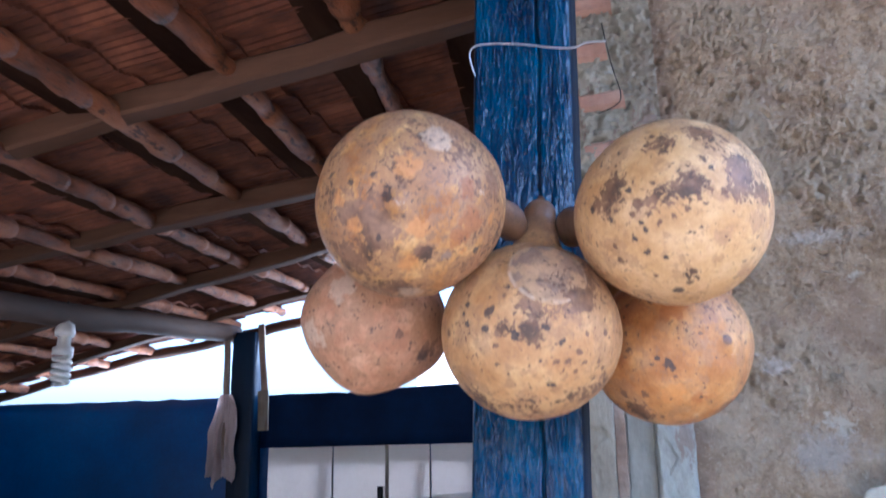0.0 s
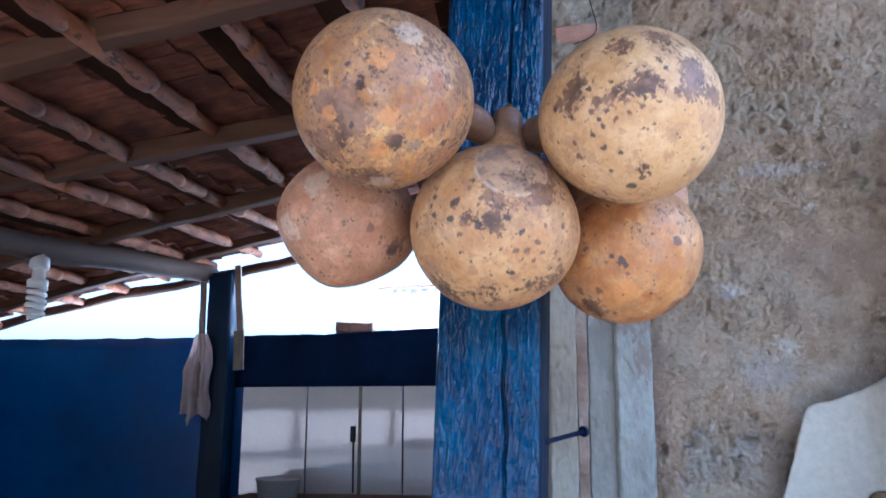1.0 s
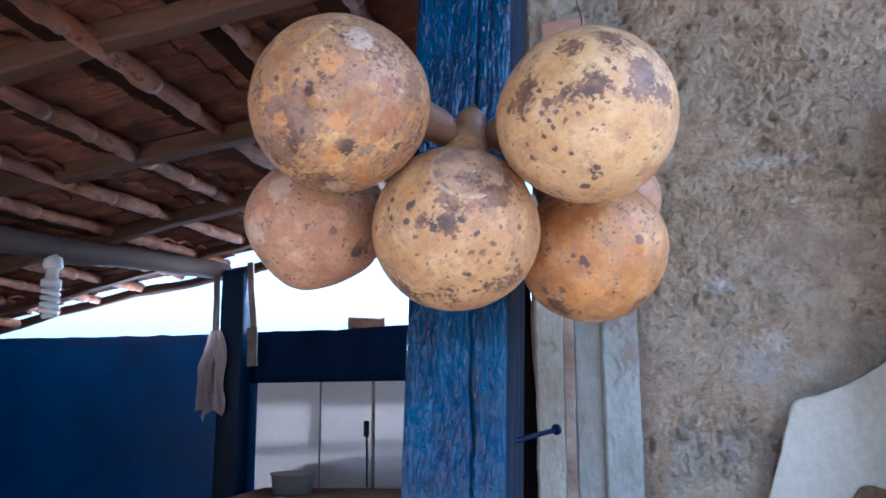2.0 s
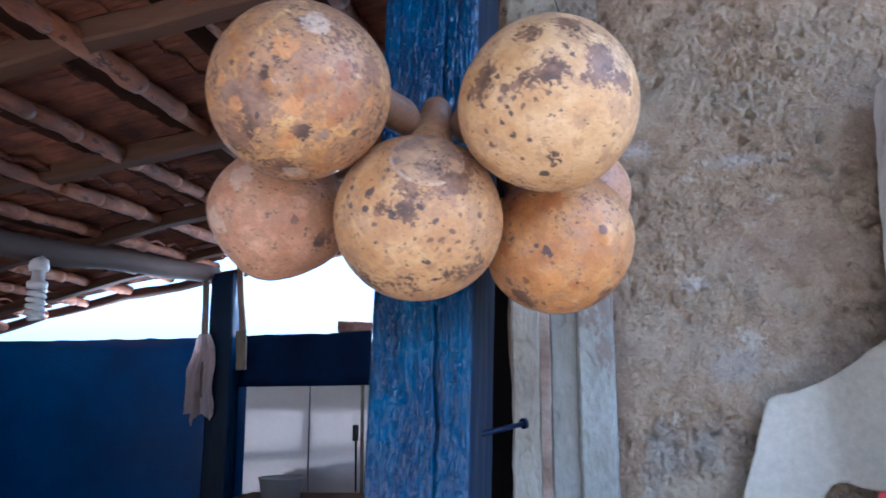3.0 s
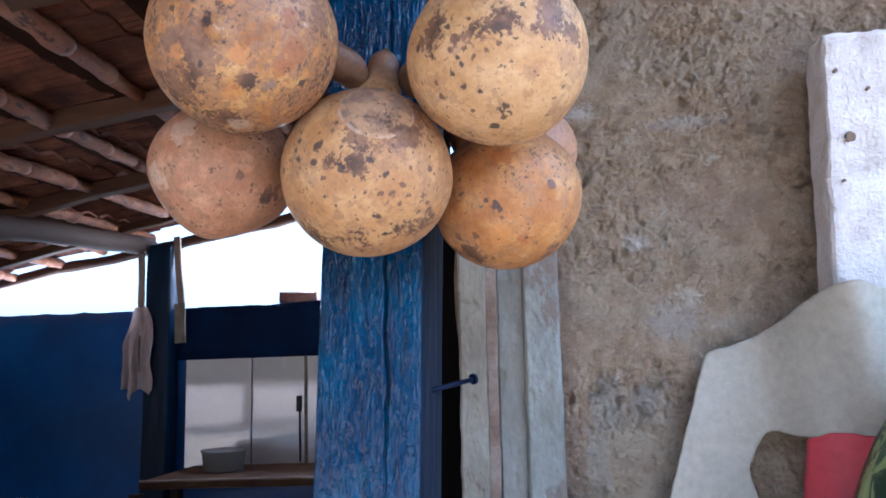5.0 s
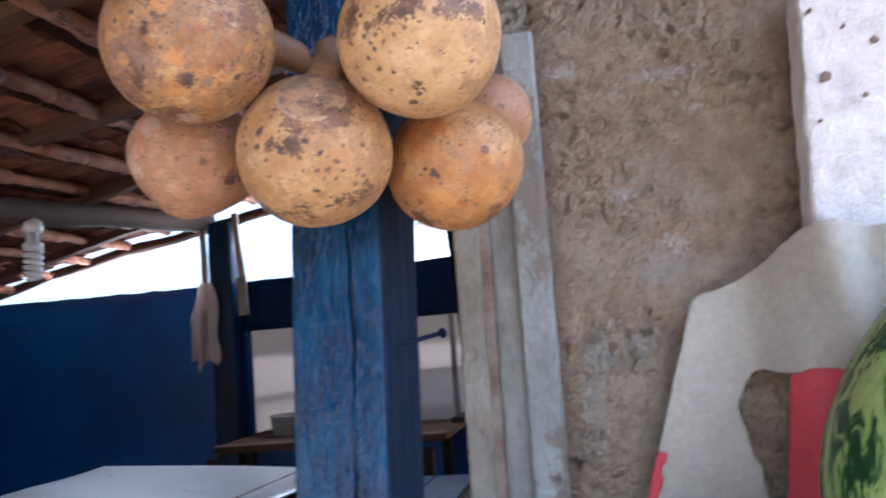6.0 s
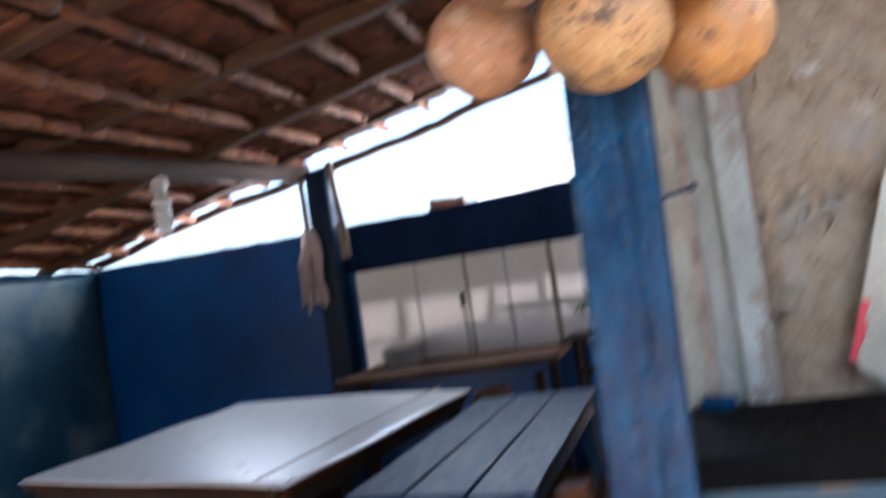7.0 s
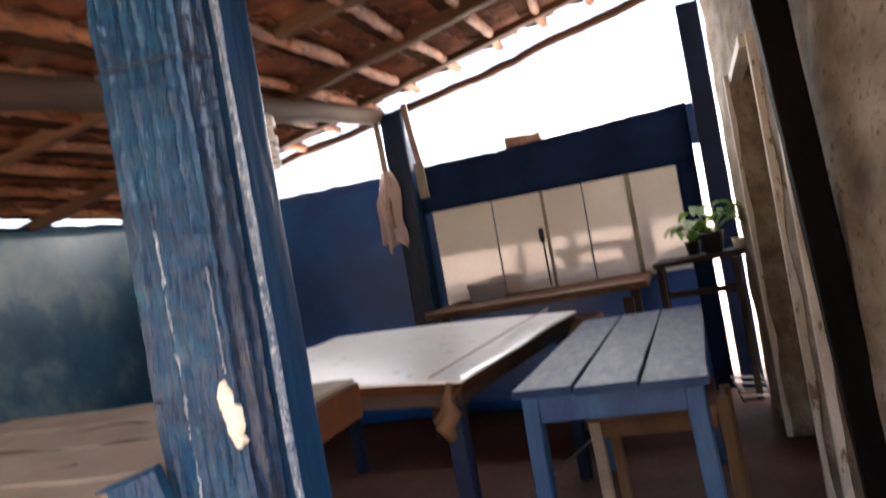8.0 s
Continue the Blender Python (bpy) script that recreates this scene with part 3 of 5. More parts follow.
# ---- roof ----
# the front eave is carried out unseen to -1.30 to hold back skylight
ROOF_X0, ROOF_X1, ROOF_Y0, ROOF_Y1 = -4.65, 1.30, -1.30, 4.86
roof = thing("roof", (-2.3, 2.4, 2.1), "red clay tile roof on old rafters and poles", "roof", kind="structure")
for k, y in enumerate((-1.24, -0.55, 0.12, 0.90, 1.62, 2.36, 3.38, 4.35)):
    x0, x1 = -4.62, 1.25 if y < 0.8 else -0.14
    drop, tall = (0.034, 0.07) if y < 4 else (0.0, 0.05)
    p, q = (x0, y - 0.16 * (k == 5), roof_z(x0, y) - drop), (x1, y + 0.22 * (k == 5), roof_z(x1, y) - drop)
    under("rafter", beam(p, q, 0.072, tall, 0.008, 0.012, 26, seed=k), RAFTER, roof)
for k in range(-5, 12):
    pts = []
    for i in range(220):
        y = ROOF_Y0 + 0.02 + i * (ROOF_Y1 - ROOF_Y0 - 0.04) / 219
        xx = -0.55 - 0.337 * k - 0.1 * (y - 1.7) + 0.022 * noise.noise(Vector((y * 1.3, k * 3.1, 0))) + 0.006 * noise.noise(Vector((y * 7, k * 3.1, 2)))
        if ROOF_X0 + 0.03 < xx < (1.25 if y < 0.98 else -0.1 - 0.03 * y):
            pts.append(Vector((xx, y, roof_z(xx, y) + 0.034 + 0.007 * noise.noise(Vector((y * 3, k * 1.7, 5))))))
    if len(pts) < 6:
        continue
    # each row is made of tapered pieces that overlap in a lumpy collar
    cut, piece, n_piece = [], [], 0
    for p in pts:
        piece.append(p)
        if len(piece) > 3 and piece[-1].y - piece[0].y > 0.36 + 0.10 * math.sin(n_piece * 2.3 + k):
            cut.append(piece)
            piece, n_piece = [p - Vector((0, 0.03, 0))], n_piece + 1
    if len(piece) > 3:
        cut.append(piece)
    for n_piece, piece in enumerate(cut):
        size = 0.0295 + 0.004 * math.sin(n_piece * 1.9 + k * 2.7)
        radii = []
        for i, p in enumerate(piece):
            u = i / (len(piece) - 1)
            knot = 0.5 * math.exp(-((u - 0.93) / 0.05) ** 2) + 0.6 * math.exp(-((u - 0.45 - 0.2 * math.sin(k + n_piece)) / 0.03) ** 2)
            radii.append(size * (0.93 + 0.10 * u + 0.16 * knot) + 0.003 * noise.noise(Vector((p.y * 9, k, n_piece))))
        under("round_batten", pole(piece, radii, 16, 0.26, k + n_piece * 0.7), LOG, roof, "lumpy orange-brown round batten under the tiles", smooth=True)
    lath = [pts[int(i * (len(pts) - 1) / 30)] + Vector((-0.082, 0, 0.012)) for i in range(31)]
    under("lath", beam(lath[0], lath[-1], 0.088, 0.02, 0.003, 0.006, 30, seed=k), OLD_LATH, roof, "dark brown lath")
# pole that carries the rafters, from the far post
pts = [Vector((-2.50, 4.74, 2.27)).lerp(Vector((-2.30, 0.5, 1.86)), i / 24) + 0.02 * noise.noise_vector(Vector((i * 0.3, 0, 0))) for i in range(25)]
under("carrying_pole", pole(pts, [0.06 + 0.006 * noise.noise(Vector((i * 0.5, 2, 0))) for i in range(25)], 14, 0.12), SMOKED, roof, smooth=True)
# crooked poles along the open far edge
edge = ((-4.54, 1.90), (-3.925, 2.045), (-3.26, 2.165), (-2.67, 2.24), (-2.29, 2.32), (-1.835, 2.386), (-1.47, 2.458), (-1.11, 2.535), (-0.56, 2.64), (-0.2, 2.71))
pts = []
for (xa, za), (xb, zb) in zip(edge, edge[1:]):
    pts += [(xa + (xb - xa) * s / 4, 4.87 + 0.015 * math.sin(xa * 3 + s), za + (zb - za) * s / 4 + 0.006 * math.sin(xa * 9 + s)) for s in range(4)]
under("edge_pole", pole(pts, 0.036, 12, 0.2, 9), RAFTER, roof, smooth=True)

# tiles: ribbed clay, laid in courses up the slope
TILE_L, TILE_W = 0.27, 0.185
tile_bm = bmesh.new()
ribs = 8
cross = []
for i in range(ribs * 2 + 1):
    u = -TILE_W / 2 + TILE_W * i / (ribs * 2)
    cross.append((u, 0.010 * math.cos(u / TILE_W * 2 * math.pi) + (0.0035 if i % 2 else -0.0015)))
rows_v = []
for xx, lift in ((-TILE_L / 2 - 0.025, 0.016), (TILE_L / 2 + 0.025, -0.004)):
    rows_v.append([tile_bm.verts.new((xx, u, z + lift)) for u, z in cross] + [tile_bm.verts.new((xx, u, z + lift + 0.014)) for u, z in reversed(cross)])
n_c = len(rows_v[0])
for i in range(n_c):
    tile_bm.faces.new((rows_v[0][i], rows_v[0][(i + 1) % n_c], rows_v[1][(i + 1) % n_c], rows_v[1][i]))
half = len(cross)
for row in rows_v:
    for i in range(half - 1):
        tile_bm.faces.new((row[i], row[i + 1], row[n_c - 2 - i], row[n_c - 1 - i]))
bmesh.ops.recalc_face_normals(tile_bm, faces=tile_bm.faces)
tile_mesh = bpy.data.meshes.new("roof_tile")
tile_bm.to_mesh(tile_mesh)
tile_bm.free()
tile_mesh.materials.append(TILE)
slope_x, slope_y = -math.atan(0.22), math.atan(0.098)
rng = random.Random(4)
near_tiles, far_tiles = [], []
for i in range(int((ROOF_X1 - ROOF_X0) / TILE_L)):
    for j in range(int((ROOF_Y1 - ROOF_Y0) / TILE_W)):
        x, y = ROOF_X1 - (i + 0.5) * TILE_L, ROOF_Y0 + (j + 0.5) * TILE_W
        y += rng.uniform(-0.006, 0.006)
        if x > -0.16 and y > 1.0:
            continue
        m = pose(x, y, roof_z(x, y) + 0.07 + rng.uniform(-0.004, 0.004)) @ Matrix.Rotation(-math.atan((roof_z(x + 0.1, y) - roof_z(x - 0.1, y)) / 0.2) + rng.uniform(-0.015, 0.015), 4, "Y") @ Matrix.Rotation(slope_y, 4, "X") @ Matrix.Rotation(rng.uniform(-0.02, 0.02), 4, "Z")
        (near_tiles if -2.6 < x and 0.7 < y < 3.4 or (y > 4.7 and x > -3.0) else far_tiles).append(m)
TILE_PLACES = near_tiles[:300]
rest = far_tiles + near_tiles[300:]
base_v = [v.co.copy() for v in tile_mesh.vertices]
base_f = [tuple(p.vertices) for p in tile_mesh.polygons]
verts, faces = [], []
back_in = Matrix.Translation(roof.location).inverted()
for m in rest:
    o = len(verts)
    mm = back_in @ m
    verts += [tuple(mm @ c) for c in base_v]
    faces += [tuple(o + i for i in f) for f in base_f]
tagged(mesh_part("roof_tiles", verts, faces, TILE, roof, smooth=False), kind="stuff")
# an added closed deck, unseen over the tiles, so no sun leaks through joints
for xa, xb, ya, yb in ((ROOF_X0, -0.13, ROOF_Y0, ROOF_Y1 + 0.02), (-0.13, ROOF_X1, ROOF_Y0, 1.03)):
    bm = bmesh.new()
    grid = [[bm.verts.new((xa + (xb - xa) * i / 16, yj, roof_z(xa + (xb - xa) * i / 16, yj) + 0.108)) for i in range(17)] for yj in (ya, (ya + yb) / 2, yb)]
    for a, c in zip(grid, grid[1:]):
        for i in range(16):
            bm.faces.new((a[i], a[i + 1], c[i + 1], c[i]))
    bmesh.ops.solidify(bm, geom=bm.faces[:], thickness=-0.012)
    under("bedding", bm, TILE, roof)

# ---- posts ----
gourd_post = thing("post", (-0.058, 0.6575, 0), "square wooden post in glossy deep blue paint, cracked along the grain", "post")


def old_post(p, q, w, d, seed, wob, crack=None, n=150, across=22, runs=(), flutes=0.0):
    """A hewn square post from p to q with flat worn faces, and a drying crack down its front."""
    p, q = Vector(p), Vector(q)
    sides = 16
    ring = [(-w / 2 + w * i / across, -d / 2) for i in range(across)] + [(w / 2, -d / 2 + d * i / sides) for i in range(sides)]
    ring += [(w / 2 - w * i / sides, d / 2) for i in range(sides)] + [(-w / 2, d / 2 - d * i / sides) for i in range(sides)]
    verts, quads = [], []
    for j in range(n + 1):
        c = p.lerp(q, j / n)
        for x, y in ring:
            v = Vector((x, y, c.z))
            r = max(abs(x) / (w / 2), abs(y) / (d / 2))
            corner = (abs(x) / (w / 2)) ** 10 * (abs(y) / (d / 2)) ** 10
            k = 1 - 0.05 * corner + wob * (noise.noise(Vector((x * 22 + seed, y * 22, c.z * 5))) + 0.5 * noise.noise(Vector((x * 80, y * 80 + seed, c.z * 16))))
            x2, y2 = x * k, y * k
            if crack and y < -d / 2 + 1e-6:
                at = crack + 0.009 * noise.noise(Vector((c.z * 5, seed, 0))) + 0.0025 * noise.noise(Vector((c.z * 31, seed, 4)))
                y2 += 0.012 * math.exp(-((x - at) / 0.0011) ** 2) * max(0.0, noise.noise(Vector((c.z * 9, 3, 0))) + 0.45)
                fork = at + 0.010 + 0.004 * noise.noise(Vector((c.z * 7, 8, seed)))
                y2 += 0.007 * math.exp(-((x - fork) / 0.0008) ** 2) * max(0.0, noise.noise(Vector((c.z * 6, 9, 2))) + 0.15)
                y2 += 0.0009 * noise.noise(Vector((x * 160, c.z * 42 + x * 60, seed))) + 0.0006 * noise.noise(Vector((x * 420, c.z * 120, seed)))
            if flutes and x > w / 2 - 1e-6:
                along = (y + d / 2) / d
                x2 -= flutes * abs(math.sin(2 * math.pi * along)) ** 0.8 * (0.8 + 0.3 * noise.noise(Vector((c.z * 6, seed, 1))))
                x2 += 0.0016 * noise.noise(Vector((y * 120, c.z * 70, seed)))
            if runs and y < -d / 2 + 1e-6:
                for at, wide in runs:
                    bead = 0.35 + max(0.0, noise.noise(Vector((at * 70, c.z * 38, seed))) + 0.45 * noise.noise(Vector((at * 50, c.z * 120, 2))) + 0.2)
                    y2 -= 0.008 * bead * math.exp(-((x - at - 0.004 * noise.noise(Vector((c.z * 4, at * 40, 0)))) / wide) ** 2)
                y2 += 0.0012 * noise.noise(Vector((x * 170, c.z * 110, seed))) + 0.0022 * noise.noise(Vector((x * 60, c.z * 30, seed)))
            verts.append((c.x + x2, c.y + y2, c.z))
    m = len(ring)
    for j in range(n):
        for i in range(m):
            quads.append((j * m + i, j * m + (i + 1) % m, (j + 1) * m + (i + 1) % m, (j + 1) * m + i))
    quads.append(tuple(range(m))[::-1])
    quads.append(tuple(n * m + i for i in range(m)))
    return verts, quads


def shift(verts, at):
    return [(x - at[0], y - at[1], z - at[2]) for x, y, z in verts]


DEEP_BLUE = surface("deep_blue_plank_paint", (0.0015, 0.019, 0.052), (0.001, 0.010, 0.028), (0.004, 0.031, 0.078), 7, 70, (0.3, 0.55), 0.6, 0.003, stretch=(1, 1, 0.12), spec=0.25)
# dull copy of the post's blue, with the sides' shade put into the colour
SHADED_SIDE = surface("shaded_navy_post_sides", (0.005, 0.014, 0.034), (0.0025, 0.0075, 0.02), (0.010, 0.025, 0.05), 9, 70, (0.5, 0.75), 0.6, 0.002, stretch=(1, 1, 0.15), spec=0.15)


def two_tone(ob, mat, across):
    """Gives all faces but the front one a second, darker material; a post's ring starts with its front."""
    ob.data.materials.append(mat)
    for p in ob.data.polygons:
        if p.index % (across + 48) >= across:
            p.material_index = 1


v, f = old_post((-0.0992, 0.6575, 0.0), (-0.0171, 0.6575, 2.2), 0.0865, 0.125, 1.0, 0.013, crack=0.0135, n=620, across=130)
two_tone(mesh_part("shaft", shift(v, gourd_post.location), f, BLUE_POST, gourd_post), SHADED_SIDE, 130)
# pale rubbed paint that also holds the glints of the gloss in its colour
RUBBED_GLINT = surface("rubbed_pale_glint_paint", (0.13, 0.17, 0.21), (0.02, 0.05, 0.10), (0.22, 0.26, 0.29), 90, 240, (0.2, 0.45), 1.0, 0.004, stretch=(1, 1, 0.6), wear=(0.42, 0.44, 0.45), wear_scale=120, wear_at=0.58)
side_post = thing("post", (-1.06, 0.475, 0), "thick wooden post in worn pale blue paint, chipped bare", "post")
v, f = old_post((-1.072, 0.436, 0.0), (-1.058, 0.436, 2.1), 0.146, 0.075, 5.0, 0.04, n=620, across=110, runs=((-0.048, 0.004), (-0.012, 0.0045), (0.008, 0.003), (0.046, 0.004), (0.066, 0.004)), flutes=0.013)
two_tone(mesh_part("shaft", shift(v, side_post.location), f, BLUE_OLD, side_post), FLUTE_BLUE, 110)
v, f = old_post((-1.05, 0.518, 0.0), (-1.045, 0.518, 2.1), 0.138, 0.09, 7.0, 0.03, crack=None)
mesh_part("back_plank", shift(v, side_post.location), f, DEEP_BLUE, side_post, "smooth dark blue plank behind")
v, f = old_post((-0.983, 0.474, 0.0), (-0.977, 0.474, 2.1), 0.0085, 0.011, 9.0, 0.30, n=420)
mesh_part("worn_glint_edge", shift(v, side_post.location), f, RUBBED_GLINT, side_post, "rubbed pale edge with the gloss's glints in its colour")
# columns of glints on the front face, added as pale beaded strips
for run_x, run_z0, run_z1, run_r in ((-1.0785, 0.93, 1.30, 0.0030), (-1.008, 1.10, 1.24, 0.0022)):
    pts = [(run_x + 0.003 * noise.noise(Vector((0, i * 0.35, run_x * 30))), 0.3955, run_z0 + (run_z1 - run_z0) * i / 60) for i in range(61)]
    sizes = [max(0.0006, run_r * (0.55 + 1.1 * noise.noise(Vector((i * 0.9, run_x * 9, 2))))) for i in range(61)]
    under("glint_run", pole(pts, sizes, 8), RUBBED_GLINT, side_post, "added beaded pale run for the glints on the paint", True)
BARE = surface("bare_cream_wood", (0.66, 0.58, 0.42), (0.54, 0.46, 0.32), (0.74, 0.68, 0.54), 20, 120, (0.7, 0.9), 0.6, 0.002)
n_p = 40
rim, inner = [], []
for k in range(n_p):
    ang = 2 * math.pi * k / n_p
    grow = 1 + 0.5 * noise.noise(Vector((math.cos(ang) * 2.2, math.sin(ang) * 2.2, 3))) + 0.6 * noise.noise(Vector((math.cos(ang) * 6, math.sin(ang) * 6, 1)))
    x, z = -1.010 + 0.013 * grow * math.cos(ang), 1.045 + 0.046 * math.sin(ang) + 0.006 * noise.noise(Vector((k * 1.3, 0, 0)))
    x -= 0.14 * (z - 1.045)
    rim.append((x, 0.402, z))
    inner.append((-1.010 - 0.14 * (z - 1.045) + (x + 1.010 + 0.14 * (z - 1.045)) * 0.85, 0.3915, 1.045 + (z - 1.045) * 0.92))
verts = rim + inner
quads = [(k, (k + 1) % n_p, n_p + (k + 1) % n_p, n_p + k) for k in range(n_p)] + [tuple(range(n_p, 2 * n_p))]
mesh_part("bare_patch", shift(verts, side_post.location), quads, BARE, side_post, "patch chipped to bare cream wood", False)
black_post = thing("post", (-0.115, 1.765, 0), "charred black timber post against the house wall", "post")
v, f = old_post((-0.058, 1.765, 0), (-0.181, 1.765, 2.466), 0.084, 0.09, 8.0, 0.05)
mesh_part("shaft", shift(v, black_post.location), f, BLACK_WOOD, black_post)
far_post = thing("post", (-2.382, 4.714, 0), "dark blue post at the middle of the far wall", "post")
v, f = old_post((-2.382, 4.714, 0), (-2.382, 4.714, 2.259), 0.17, 0.15, 3.0, 0.03)
mesh_part("shaft", shift(v, far_post.location), f, DEEP_BLUE, far_post)
end_post = thing("post", (-0.273, 4.714, 0), "dark blue post at the open end of the far wall", "post")
v, f = old_post((-0.268, 4.714, 0), (-0.268, 4.714, 2.496), 0.135, 0.12, 6.0, 0.02)
mesh_part("shaft", shift(v, end_post.location), f, NAVY, end_post)

# ---- gourds tied to the post ----
# stains: bearing and height in degrees as seen from the yard, radius in millimetres, and tone
TONES = [(0.055, 0.042, 0.04), (0.16, 0.085, 0.05), (0.25, 0.18, 0.14), (0.30, 0.095, 0.025), (0.60, 0.27, 0.06), (0.36, 0.21, 0.11), (0.62, 0.50, 0.37)]
RUSTY_STAINS = [(9, -17, 3, 6), (-7, -20, 9, 2), (-8, -36, 9, 2), (-36, -44, 9, 2), (-18, -73, 9, 2), (8, -83, 8, 6), (45, 24, 5, 5), (34, 22, 11, 6), (57, -24, 10, 3), (50, -36, 8, 3), (75, -19, 4, 4), (60, -8, 4, 6), (-21, -26, 6, 4), (14, 4, 9, 4), (20, -31, 8, 4), (15, -53, 7, 4), (61, -42, 4, 4), (-27, 10, 9, 5), (0, 30, 12, 5), (-30, -11, 6, 4), (49, -6, 7, 3)]
RUSTY_SPOTS = [(3, -14, 4, 0), (-25, -20, 5, 0), (-19, -3, 3, 0), (-5, -1, 2, 0), (26, -47, 5, 0), (74, 2, 5, 0), (73, -39, 4, 0), (46, -47, 4, 2), (-36, 6, 2, 0), (91, -18, 4, 1), (-48, -34, 4, 1), (-7, -36, 2, 0)]
CREAM_STAINS = [(-10, -8, 8, 1), (-48, -2, 8, 2), (7, -3, 6, 1), (-9, 28, 7, 1), (36, -4, 8, 1), (47, -20, 8, 5), (59, -47, 8, 5), (24, -31, 6, 5), (-35, 7, 6, 2), (19, 34, 6, 1), (35, 10, 6, 0), (53, -3, 5, 1), (9, -55, 5, 0)]
CREAM_SPOTS = [(-28, 0, 2, 0), (-24, -9, 4, 1), (-23, -19, 2, 0), (-22, -24, 2, 0), (-30, -28, 3, 0), (-25, -37, 2, 0), (-12, -42, 2, 0), (-13, -21, 2, 1), (18, 7, 3, 0), (35, 28, 3, 1), (60, -9, 3, 0), (-9, -68, 4, 0), (-27, -53, 2, 1), (-48, -38, 3, 1), (-46, -29, 2, 1), (3, -15, 3, 1), (-4, -19, 2, 1), (24, -7, 4, 1), (9, -9, 3, 1), (-43, -14, 2, 0), (-57, -4, 2, 0), (-28, -14, 2, 1)]
SPOTTED_STAINS = [(-59, -51, 9, 2), (-4, -62, 12, 2), (48, -49, 9, 2), (-45, -34, 6, 5), (5, -9, 6, 0), (-10, -6, 5, 0), (36, 11, 6, 1), (72, -38, 6, 2)]
SPOTTED_SPOTS = [(-17, -26, 2, 0), (-11, -32, 2, 0), (-1, -31, 2, 0), (22, -26, 3, 1), (29, -26, 3, 1), (37, -20, 3, 1), (20, -41, 4, 0), (25, -14, 3, 0), (-18, 6, 4, 0), (53, -24, 2, 1), (60, -28, 2, 1), (42, -26, 2, 1), (55, -7, 2, 1), (-37, 6, 2, 0), (-34, 12, 2, 0), (-33, 0, 2, 0), (-54, -3, 3, 1), (-16, -15, 2, 1), (-21, -4, 3, 0), (18, -32, 2, 1), (37, -31, 2, 1), (40, -9, 2, 1), (-3, -10, 4, 0), (14, -6, 3, 0)]
AMBER_STAINS = [(43, -11, 5, 6), (19, -3, 5, 5), (17, -43, 7, 3), (-92, -43, 7, 1), (-31, 23, 13, 3), (0, 21, 12, 3), (-50, -53, 7, 1), (21, -61, 6, 6), (-6, -39, 11, 4), (-42, -12, 7, 3), (67, -28, 6, 3), (72, -53, 6, 1), (86, -66, 6, 1)]
AMBER_SPOTS = [(-7, -16, 4, 0), (-5, -19, 3, 0), (-14, -12, 2, 0), (35, -1, 4, 1), (43, -23, 3, 1), (19, -43, 3, 0), (-31, -37, 4, 1), (-51, -35, 4, 1), (-28, -62, 4, 1), (42, -43, 2, 1), (-4, -25, 2, 1)]
PINKISH_STAINS = [(0.3, -0.93, -0.2, 2, 0), (0.57, -0.78, -0.26, 4, 1), (0.49, -0.79, -0.37, 3, 1), (0.66, -0.6, -0.45, 3, 0), (-0.28, -0.7, -0.65, 6, 2), (0.24, -0.64, -0.73, 6, 2), (0.33, -0.94, 0.06, 6, 5), (-0.05, -1.0, 0.03, 3, 5), (-0.15, -0.91, 0.38, 14, 6), (0.88, -0.47, -0.01, 15, 5), (0.80, -0.31, -0.42, 7, 1), (-0.6, -0.7, -0.2, 13, 6)]

def facing(rows):
    """Turns bearings and heights into directions."""
    out = []
    for bearing, height, size, tone in rows:
        az, el = radians(bearing), radians(height)
        out.append((math.cos(el) * math.sin(az), -math.cos(el) * math.cos(az), math.sin(el), size, tone))
    return out


